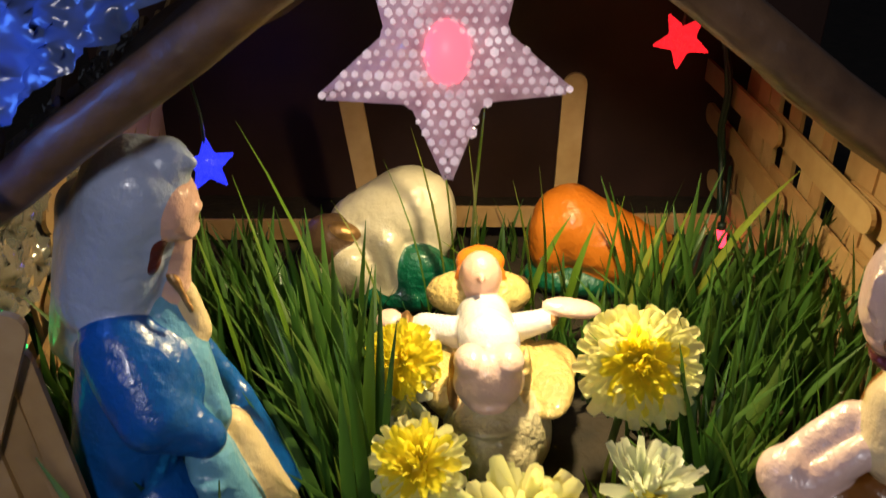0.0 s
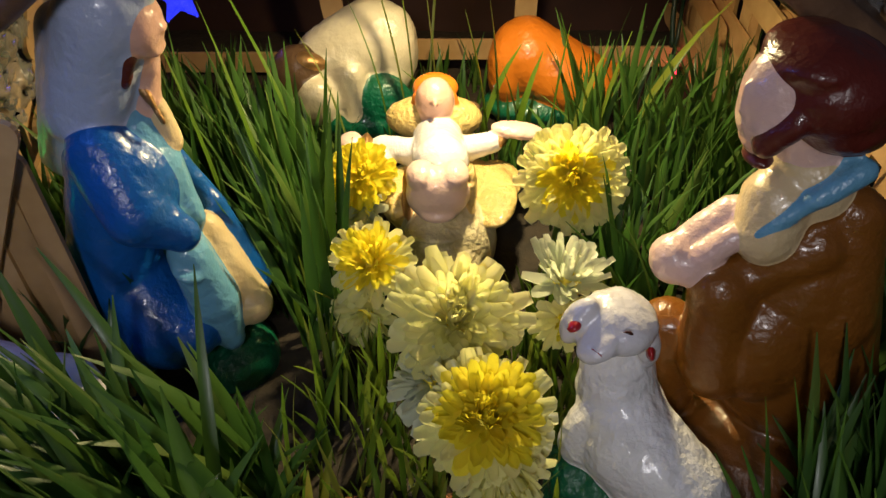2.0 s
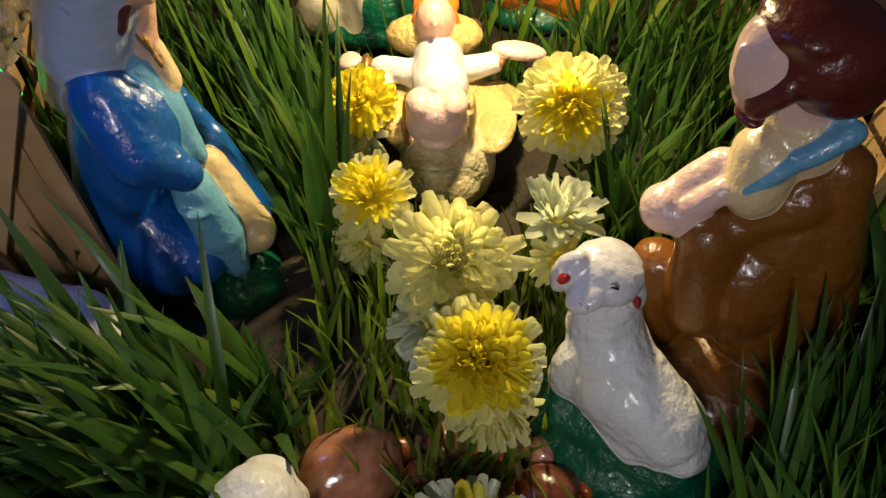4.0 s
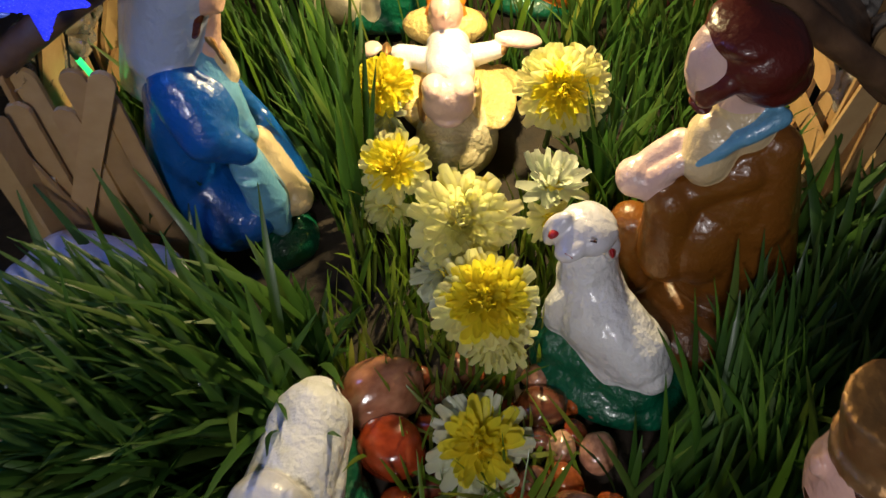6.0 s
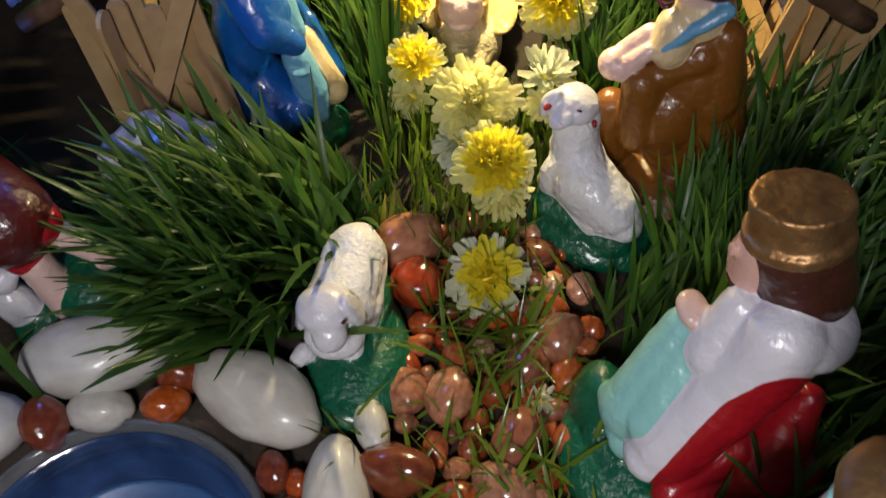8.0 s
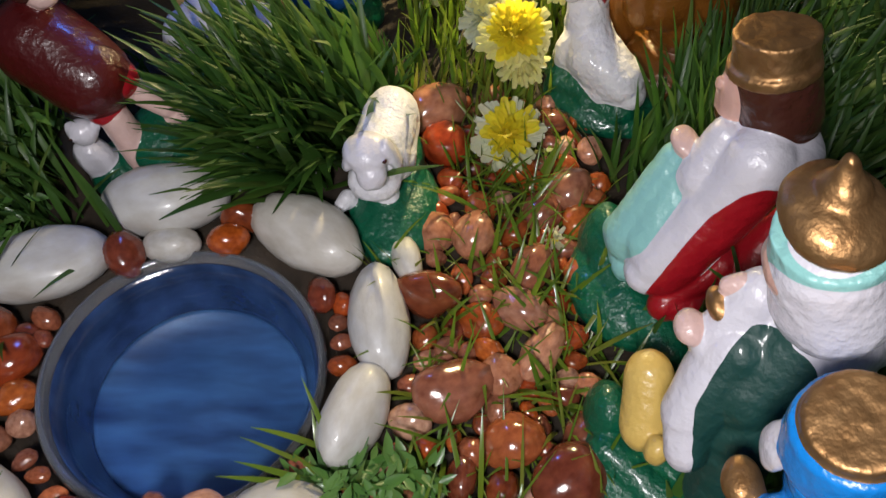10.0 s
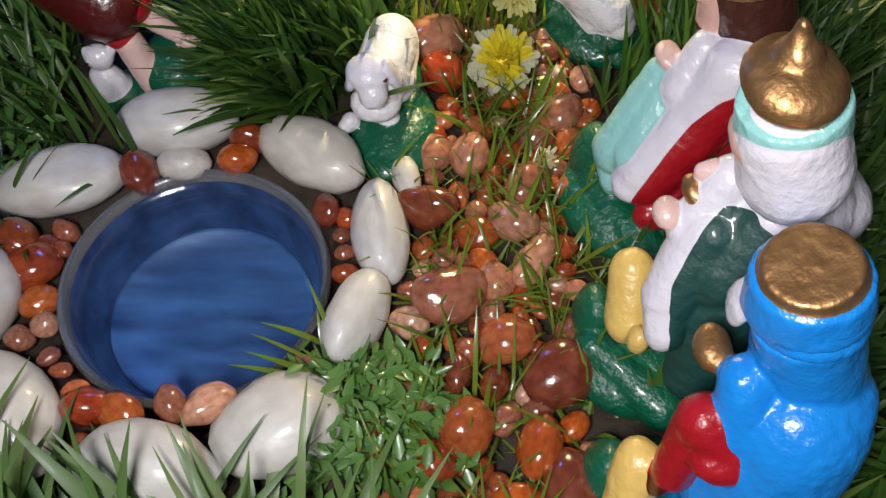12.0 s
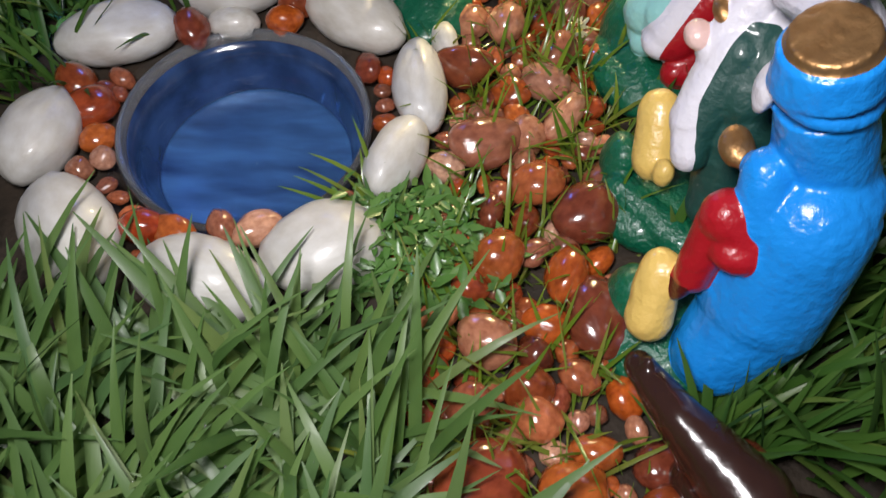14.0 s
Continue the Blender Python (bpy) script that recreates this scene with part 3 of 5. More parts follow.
# ---- painted figures ----
figure("kneeling_woman_statue", [
    ell((-0.0964, 0.1663, -0.0294), (0.0283, 0.0260, 0.0077), GREEN, (0, 0, -0.5)), ell((-0.0525, 0.1659, -0.0043), (0.0135, 0.0160, 0.0121), GREEN, (0, 0, -0.5)), cap((-0.0912, 0.1703, 0.0012), (-0.0856, 0.1702, 0.0322), 0.0165, 0.0151, BLUE),
    cap((-0.0856, 0.1702, 0.0322), (-0.0793, 0.1702, 0.0729), 0.0151, 0.0113, BLUE), cap((-0.0712, 0.1621, 0.0158), (-0.0775, 0.1662, 0.0247), 0.0149, 0.0135, BLUE), ell((-0.0611, 0.1600, 0.0180), (0.0084, 0.0120, 0.0091), BLUE, (0, 0, -0.5)),
    cap((-0.0762, 0.1621, 0.0801), (-0.0682, 0.1541, 0.0661), 0.0096, 0.0094, BLUE), cap((-0.0682, 0.1541, 0.0661), (-0.0576, 0.1550, 0.0582), 0.0091, 0.0054, BLUE), ell((-0.0670, 0.1621, 0.0730), (0.0077, 0.0100, 0.0127), BLUE, (0, -25, -0.5)),
    cap((-0.0698, 0.1701, 0.0898), (-0.0635, 0.1680, 0.0725), 0.0032, 0.0061, SKY), cap((-0.0635, 0.1680, 0.0725), (-0.0581, 0.1660, 0.0559), 0.0064, 0.0047, SKY), cap((-0.0589, 0.1600, 0.0466), (-0.0545, 0.1599, 0.0284), 0.0066, 0.0075, SKY),
    ell((-0.0586, 0.1570, 0.0441), (0.0060, 0.0070, 0.0022), SKY, (0, 20, -0.5)), cap((-0.0537, 0.1599, 0.0284), (-0.0518, 0.1599, 0.0122), 0.0066, 0.0044, SKY), cap((-0.0564, 0.1700, 0.0476), (-0.0483, 0.1699, 0.0212), 0.0058, 0.0072, CREAM),
    ell((-0.0455, 0.1679, 0.0196), (0.0065, 0.0080, 0.0068), CREAM, (0, -25, -0.5)), cap((-0.0554, 0.1790, 0.0510), (-0.0443, 0.1769, 0.0218), 0.0043, 0.0046, BLUE), cap((-0.0656, 0.1821, 0.0688), (-0.0552, 0.1800, 0.0481), 0.0035, 0.0044, BLUE),
    cap((-0.0688, 0.1711, 0.1167), (-0.0738, 0.1721, 0.1058), 0.0124, 0.0128, VEIL), cap((-0.0738, 0.1721, 0.1058), (-0.0804, 0.1722, 0.0894), 0.0128, 0.0127, VEIL), cap((-0.0813, 0.1742, 0.0882), (-0.0923, 0.1763, 0.0706), 0.0120, 0.0069, VEIL),
    cap((-0.0820, 0.1752, 0.1105), (-0.0978, 0.1783, 0.0692), 0.0071, 0.0041, VEIL), cap((-0.0614, 0.1710, 0.1228), (-0.0683, 0.1691, 0.1026), 0.0062, 0.0051, VEIL), cap((-0.0585, 0.1700, 0.1258), (-0.0551, 0.1700, 0.1236), 0.0027, 0.0017, VEIL),
    ell((-0.0598, 0.1700, 0.1133), (0.0048, 0.0080, 0.0080), SKIN, (0, 0, -0.5)), ell((-0.0552, 0.1700, 0.1126), (0.0014, 0.0026, 0.0010), SKIN, (0, -20, -0.5)), ell((-0.0578, 0.1700, 0.1069), (0.0024, 0.0050, 0.0014), SKIN, (0, 0, -0.5)),
    cap((-0.0619, 0.1720, 0.1059), (-0.0652, 0.1730, 0.0898), 0.0040, 0.0045, SKIN), cap((-0.0627, 0.1630, 0.1070), (-0.0658, 0.1641, 0.0998), 0.0014, 0.0014, HAIR), cap((-0.0628, 0.1730, 0.0881), (-0.0609, 0.1720, 0.0781), 0.0033, 0.0041, CREAM),
    cap((-0.0628, 0.1680, 0.0952), (-0.0596, 0.1670, 0.0871), 0.0010, 0.0010, GOLD)],
    "painted kneeling woman figurine in blue robe and pale veil", "figurine", 0.0008, 0.0004, "", 10)

figure("kneeling_bearded_man_statue", [
    ell((0.1104, 0.1241, 0.0000), (0.0351, 0.0270, 0.0170), RUST, (0, 0, 0.3)), cap((0.1137, 0.1341, 0.0284), (0.1080, 0.1361, 0.0590), 0.0226, 0.0205, RUST), cap((0.1083, 0.1361, 0.0618), (0.1056, 0.1381, 0.0766), 0.0196, 0.0157, RUST),
    cap((0.1133, 0.1301, 0.0832), (0.1131, 0.1261, 0.0563), 0.0075, 0.0121, RUST), cap((0.0772, 0.1359, 0.0407), (0.0792, 0.1359, 0.0163), 0.0082, 0.0100, RUST), cap((0.0845, 0.1260, 0.0636), (0.0878, 0.1240, 0.0383), 0.0086, 0.0100, RUST),
    cap((0.0889, 0.1270, 0.0664), (0.1050, 0.1271, 0.0766), 0.0064, 0.0076, RUST), ell((0.0982, 0.1260, 0.0449), (0.0152, 0.0140, 0.0191), RUST, (0, 0, 0.3)), cap((0.0946, 0.1320, 0.0862), (0.0923, 0.1280, 0.0794), 0.0089, 0.0076, CREAM),
    cap((0.1017, 0.1360, 0.0928), (0.1021, 0.1361, 0.0882), 0.0105, 0.0113, CREAM), cap((0.0885, 0.1240, 0.0824), (0.0998, 0.1240, 0.0930), 0.0017, 0.0025, SKY), cap((0.0998, 0.1240, 0.0930), (0.1090, 0.1261, 0.0990), 0.0025, 0.0032, SKY),
    cap((0.0922, 0.1260, 0.0870), (0.1075, 0.1281, 0.0989), 0.0017, 0.0026, SKY), ell((0.0726, 0.1319, 0.0686), (0.0058, 0.0070, 0.0066), PINK, (0, 20, 0.3)), cap((0.0751, 0.1339, 0.0696), (0.0861, 0.1360, 0.0788), 0.0049, 0.0053, PINK),
    cap((0.0753, 0.1279, 0.0682), (0.0848, 0.1280, 0.0783), 0.0043, 0.0031, PINK), cap((0.0995, 0.1360, 0.1026), (0.1022, 0.1361, 0.0928), 0.0082, 0.0088, PINK), ell((0.0880, 0.1360, 0.1120), (0.0072, 0.0095, 0.0119), PINK, (0, 6, 0.3)),
    cap((0.0810, 0.1339, 0.1163), (0.0814, 0.1339, 0.1103), 0.0011, 0.0017, PINK), ell((0.0860, 0.1350, 0.1020), (0.0033, 0.0050, 0.0021), SKIN, (0, 0, 0.3)), cap((0.0906, 0.1260, 0.1113), (0.0863, 0.1290, 0.1042), 0.0031, 0.0032, HAIR),
    ell((0.0874, 0.1340, 0.0981), (0.0036, 0.0055, 0.0016), HAIR, (0, 0, 0.3)), ell((0.0836, 0.1340, 0.1060), (0.0016, 0.0040, 0.0007), HAIR, (0, 15, 0.3)), ell((0.1003, 0.1360, 0.1153), (0.0138, 0.0160, 0.0116), HAIR, (0, 0, 0.3)),
    ell((0.1039, 0.1361, 0.1098), (0.0125, 0.0150, 0.0091), HAIR, (0, 0, 0.3)), ell((0.0943, 0.1370, 0.1226), (0.0099, 0.0140, 0.0049), HAIR, (0, -12, 0.3))],
    "painted kneeling bearded man figurine in brown robe", "figurine", 0.0008, 0.0004, "", 8)

figure("infant_in_manger_statue", [
    ell((0.0177, 0.2101, 0.0103), (0.0179, 0.0180, 0.0178), HAYPALE, (0, 0, -0.5)), ell((0.0189, 0.2001, 0.0099), (0.0112, 0.0120, 0.0100), HAYPALE, (0, 0, -0.5)), ell((0.0174, 0.2301, 0.0152), (0.0260, 0.0240, 0.0118), HAY, (0, 0, -0.5)),
    ell((0.0345, 0.2199, 0.0224), (0.0088, 0.0180, 0.0035), HAY, (0, -15, -0.5)), ell((0.0380, 0.2319, 0.0222), (0.0083, 0.0120, 0.0020), HAY, (0, 10, -0.5)), ell((-0.0008, 0.2202, 0.0237), (0.0056, 0.0140, 0.0057), HAY, (0, 0, -0.5)),
    ell((0.0128, 0.2561, 0.0339), (0.0190, 0.0100, 0.0092), HAY, (0, 0, -0.5)), cap((0.0142, 0.2441, 0.0304), (0.0150, 0.2241, 0.0344), 0.0097, 0.0103, WHITE), cap((0.0236, 0.2400, 0.0299), (0.0351, 0.2419, 0.0319), 0.0050, 0.0042, WHITE),
    cap((0.0049, 0.2382, 0.0298), (-0.0066, 0.2403, 0.0308), 0.0054, 0.0046, WHITE), ell((-0.0066, 0.2383, 0.0277), (0.0054, 0.0070, 0.0052), WHITE, (0, 0, -0.5)), ell((0.0444, 0.2438, 0.0357), (0.0108, 0.0050, 0.0030), PINK, (0, 8, -0.5)),
    ell((0.0378, 0.2429, 0.0328), (0.0025, 0.0050, 0.0030), GOLD, (0, 0, -0.5)), ell((-0.0189, 0.2404, 0.0337), (0.0045, 0.0050, 0.0021), PINK, (0, -15, -0.5)), ell((-0.0125, 0.2403, 0.0337), (0.0017, 0.0050, 0.0021), GOLD, (0, 0, -0.5)),
    ell((0.0139, 0.2041, 0.0357), (0.0108, 0.0080, 0.0103), PINK, (0, 0, -0.5)), ell((0.0083, 0.2052, 0.0425), (0.0052, 0.0070, 0.0047), PINK, (0, 0, -0.5)), ell((0.0193, 0.2051, 0.0426), (0.0052, 0.0070, 0.0047), PINK, (0, 0, -0.5)),
    ell((0.0139, 0.2001, 0.0306), (0.0067, 0.0050, 0.0029), PINK, (0, 0, -0.5)), ell((0.0033, 0.2102, 0.0312), (0.0017, 0.0060, 0.0108), GOLD, (0, 0, -0.5)), ell((0.0258, 0.2100, 0.0326), (0.0017, 0.0060, 0.0108), HAY, (0, 0, -0.5)),
    ell((0.0140, 0.2021, 0.0214), (0.0110, 0.0080, 0.0021), HAYPALE, (0, 0, -0.5)), cap((0.0132, 0.2501, 0.0316), (0.0132, 0.2521, 0.0408), 0.0060, 0.0067, SKIN), ell((0.0131, 0.2521, 0.0444), (0.0073, 0.0080, 0.0085), SKIN, (0, 0, -0.5)),
    ell((0.0131, 0.2431, 0.0478), (0.0012, 0.0020, 0.0014), SKIN, (0, 0, -0.5)), ell((0.0132, 0.2601, 0.0445), (0.0090, 0.0080, 0.0055), ORANGE, (0, 0, -0.5)), cap((0.0060, 0.2542, 0.0444), (0.0049, 0.2532, 0.0357), 0.0015, 0.0017, ORANGE),
    cap((0.0203, 0.2540, 0.0445), (0.0215, 0.2530, 0.0358), 0.0015, 0.0017, ORANGE), ell((-0.0003, 0.2582, 0.0371), (0.0043, 0.0040, 0.0016), COWBROWN, (0, 0, -0.5)), ell((0.0268, 0.2580, 0.0374), (0.0043, 0.0040, 0.0016), COWBROWN, (0, 0, -0.5))],
    "painted infant figurine lying in a straw-yellow manger", "figurine", 0.0007, 0.0003, "", 3)

figure("lying_lamb_statue", [
    ell((0.070, 0.099, 0.002), (0.030, 0.020, 0.010), GREEN, (0, 0, -30)), cap((0.0518, 0.1081, 0.0100), (0.0769, 0.0898, 0.0060), 0.0088, 0.0105, GREEN), cap((0.0471, 0.1129, 0.0100), (0.0634, 0.0932, 0.0080), 0.0053, 0.0059, GREEN),
    cap((0.0606, 0.1187, 0.0360), (0.0641, 0.1070, 0.0260), 0.0107, 0.0138, WOOL), cap((0.0645, 0.1070, 0.0260), (0.0757, 0.0967, 0.0190), 0.0138, 0.0126, WOOL), ell((0.0557, 0.1117, 0.0260), (0.0089, 0.0090, 0.0133), WOOL, (0, 30, 0.3)),
    ell((0.0805, 0.0933, 0.0160), (0.0088, 0.0100, 0.0065), WOOL, (0, 0, 0.3)), cap((0.0557, 0.1087, 0.0200), (0.0691, 0.0925, 0.0150), 0.0051, 0.0058, WOOL), cap((0.0594, 0.1213, 0.0480), (0.0602, 0.1172, 0.0380), 0.0093, 0.0103, WOOL),
    ell((0.0565, 0.1140, 0.0642), (0.0101, 0.0100, 0.0056), WHITE, (0, 0, 0.3)), ell((0.0511, 0.1080, 0.0634), (0.0059, 0.0060, 0.0035), WHITE, (0, -30, 0.3)), ell((0.0467, 0.1139, 0.0643), (0.0035, 0.0040, 0.0075), WHITE, (0, 25, 0.3)),
    ell((0.0649, 0.1140, 0.0571), (0.0029, 0.0040, 0.0082), WHITE, (0, -10, 0.3)), ell((0.0450, 0.1099, 0.0662), (0.0019, 0.0018, 0.0009), RED, (0, -30, 0.3)), ell((0.0647, 0.1100, 0.0572), (0.0011, 0.0025, 0.0024), RED, (0, -15, 0.3)),
    cap((0.0478, 0.1009, 0.0687), (0.0503, 0.1010, 0.0662), 0.0006, 0.0006, RED), cap((0.0547, 0.1030, 0.0717), (0.0570, 0.1040, 0.0702), 0.0006, 0.0006, DARKHAIR)],
    "painted white lamb figurine on green base", "figurine", 0.0007, 0.0008)

figure("resting_sheep_statue", [
    ell((-0.028, 0.036, 0.002), (0.021, 0.032, 0.011), GREEN), ell((-0.030, 0.016, 0.003), (0.013, 0.012, 0.007), GREEN), cap((-0.0218, 0.0677, 0.0080), (-0.0210, 0.0450, 0.0060), 0.0060, 0.0076, GREEN),
    cap((-0.0292, 0.0667, 0.0300), (-0.0334, 0.0436, 0.0300), 0.0119, 0.0135, WOOL), cap((-0.0255, 0.0708, 0.0240), (-0.0267, 0.0447, 0.0240), 0.0085, 0.0090, WOOL), ell((-0.0290, 0.0749, 0.0280), (0.0085, 0.0080, 0.0046), WOOL, (0, 0, -0.3)),
    ell((-0.0358, 0.0361, 0.0220), (0.0119, 0.0110, 0.0077), WOOL, (0, 0, -0.3)), ell((-0.0375, 0.0346, 0.0430), (0.0104, 0.0100, 0.0070), WHITE, (0, 0, -0.3)), ell((-0.0356, 0.0272, 0.0370), (0.0066, 0.0070, 0.0065), WHITE, (0, 10, -0.3)),
    ell((-0.0270, 0.0345, 0.0420), (0.0028, 0.0050, 0.0087), WHITE, (0, -20, -0.3)), ell((-0.0448, 0.0323, 0.0410), (0.0026, 0.0050, 0.0067), WHITE, (0, 20, -0.3)), cap((-0.0483, 0.0341, 0.0100), (-0.0510, 0.0319, 0.0080), 0.0044, 0.0035, WOOL),
    cap((-0.0303, 0.0343, 0.0110), (-0.0285, 0.0314, 0.0090), 0.0057, 0.0039, WOOL), cap((-0.0288, 0.0278, 0.0460), (-0.0297, 0.0267, 0.0460), 0.0007, 0.0007, DARKHAIR)],
    "painted white sheep figurine resting on green base", "figurine", 0.0008, 0.0007)

figure("white_sheep_statue", at((0.011, 0.004, 0), [
    ell((-0.116, 0.116, 0.002), (0.028, 0.018, 0.008), GREEN), cap((-0.128, 0.118, 0.024), (-0.106, 0.122, 0.018), 0.0205, 0.016, WHITE), ell((-0.142, 0.113, 0.026), (0.010, 0.012, 0.014), WHITE),
    cap((-0.102, 0.114, 0.022), (-0.092, 0.100, 0.006), 0.006, 0.004, WHITE)]),
    "painted white sheep figurine half hidden in grass", "figurine", 0.0011, 0.0005)

figure("reclining_shepherd_statue", [
    ell((-0.1325, 0.0641, 0.0169), (0.0178, 0.0200, 0.0128), GREEN, (0, 0, 0.2)), ell((-0.1582, 0.0580, -0.0006), (0.0128, 0.0160, 0.0106), GREEN, (0, 0, 0.2)), cap((-0.1753, 0.0759, 0.0637), (-0.1555, 0.0660, 0.0528), 0.0194, 0.0178, DARKRED),
    ell((-0.1436, 0.0660, 0.0510), (0.0083, 0.0100, 0.0069), RED, (0, 0, 0.2)), ell((-0.1518, 0.0600, 0.0402), (0.0089, 0.0090, 0.0054), RED, (0, 0, 0.2)), cap((-0.1441, 0.0680, 0.0574), (-0.1511, 0.0580, 0.0408), 0.0050, 0.0051, RED),
    cap((-0.1489, 0.0580, 0.0370), (-0.1420, 0.0540, 0.0118), 0.0070, 0.0069, PINK), ell((-0.1405, 0.0540, 0.0087), (0.0070, 0.0060, 0.0037), PINK, (0, 0, 0.2)), cap((-0.1396, 0.0660, 0.0456), (-0.1279, 0.0641, 0.0349), 0.0058, 0.0040, PINK),
    ell((-0.1230, 0.0641, 0.0306), (0.0058, 0.0040, 0.0024), PINK, (0, -10, 0.2)), ell((-0.1744, 0.0779, 0.0697), (0.0071, 0.0080, 0.0081), SKY, (0, 0, 0.2)), ell((-0.1652, 0.0799, 0.0874), (0.0081, 0.0090, 0.0064), PINK, (0, 0, 0.2)),
    ell((-0.1716, 0.0819, 0.0913), (0.0102, 0.0120, 0.0079), DARKHAIR, (0, 0, 0.2)), ell((-0.1649, 0.0559, 0.0288), (0.0071, 0.0060, 0.0066), WHITE, (0, 0, 0.2)), ell((-0.1644, 0.0559, 0.0091), (0.0090, 0.0080, 0.0141), WHITE, (0, -20, 0.2)),
    ell((-0.1699, 0.0559, 0.0300), (0.0021, 0.0030, 0.0051), WHITE, (0, 0, 0.2)), ell((-0.1585, 0.0560, 0.0319), (0.0021, 0.0030, 0.0040), WHITE, (0, 0, 0.2)), cap((-0.1670, 0.0539, 0.0008), (-0.1670, 0.0529, -0.0070), 0.0046, 0.0036, WHITE),
    cap((-0.1690, 0.0499, 0.0302), (-0.1681, 0.0499, 0.0302), 0.0009, 0.0009, DARKHAIR)],
    "painted reclining shepherd figurine in red with white lamb", "figurine", 0.0010)

figure("kneeling_king_statue", [
    ell((0.080, -0.006, 0.005), (0.034, 0.032, 0.014), GREEN, (0, 0, -20)), ell((0.063, 0.012, 0.010), (0.011, 0.016, 0.020), GREEN), cap((0.062, 0.0, 0.012), (0.084, -0.039, 0.009), 0.008, 0.009, GREEN),
    cap((0.0820, 0.0123, 0.0660), (0.0697, -0.0003, 0.0360), 0.0083, 0.0119, TURQ), cap((0.0861, 0.0102, 0.0680), (0.0753, -0.0062, 0.0400), 0.0082, 0.0116, TURQ), cap((0.0650, 0.0067, 0.0300), (0.0686, -0.0075, 0.0240), 0.0059, 0.0066, TURQ),
    cap((0.1051, 0.0004, 0.0820), (0.0964, -0.0036, 0.0600), 0.0137, 0.0142, WHITE), cap((0.0964, -0.0036, 0.0600), (0.0788, -0.0134, 0.0360), 0.0142, 0.0131, WHITE), ell((0.1128, 0.0040, 0.0840), (0.0142, 0.0160, 0.0076), WHITE, (0, -10, -0.3)),
    cap((0.0939, 0.0099, 0.0840), (0.0886, 0.0041, 0.0680), 0.0068, 0.0095, WHITE), ell((0.0741, -0.0165, 0.0340), (0.0101, 0.0100, 0.0068), WHITE, (0, 0, -0.3)), cap((0.1195, -0.0075, 0.0580), (0.1113, -0.0172, 0.0280), 0.0050, 0.0148, RED),
    cap((0.1077, -0.0199, 0.0220), (0.0805, -0.0254, 0.0240), 0.0111, 0.0064, RED), ell((0.1206, -0.0165, 0.0260), (0.0118, 0.0130, 0.0172), RED, (0, 0, -0.3)), cap((0.1010, -0.0144, 0.0360), (0.0812, -0.0242, 0.0260), 0.0082, 0.0053, RED),
    ell((0.0827, 0.0141, 0.0760), (0.0056, 0.0070, 0.0036), PINK, (0, 15, -0.3)), ell((0.0958, 0.0200, 0.0962), (0.0057, 0.0090, 0.0162), SKIN, (0, 0, -0.3)), ell((0.0889, 0.0200, 0.1005), (0.0013, 0.0025, 0.0029), SKIN, (0, 0, -0.3)),
    ell((0.0931, 0.0180, 0.0880), (0.0027, 0.0050, 0.0027), DARKHAIR, (0, 0, -0.3)), cap((0.1068, 0.0179, 0.1063), (0.1117, 0.0139, 0.0918), 0.0144, 0.0143, DARKHAIR), ell((0.1148, 0.0119, 0.0839), (0.0136, 0.0140, 0.0056), DARKHAIR, (0, 0, -0.3)),
    frus((0.1044, 0.0179, 0.1096), (0.1035, 0.0189, 0.1135), 0.0155, 0.0153, GOLD), frus((0.1039, 0.0189, 0.1130), (0.1022, 0.0220, 0.1230), 0.0138, 0.0140, GOLD), dab(cap((0.1048, -0.0089, 0.0760), (0.0917, -0.0211, 0.0540), 0.0083, 0.0099, RED)),
    dab(cap((0.0917, -0.0211, 0.0540), (0.0767, -0.0315, 0.0320), 0.0099, 0.0076, RED))],
    "painted kneeling king figurine in white with gold hat", "figurine", 0.0008, 0.0005, "three kings")

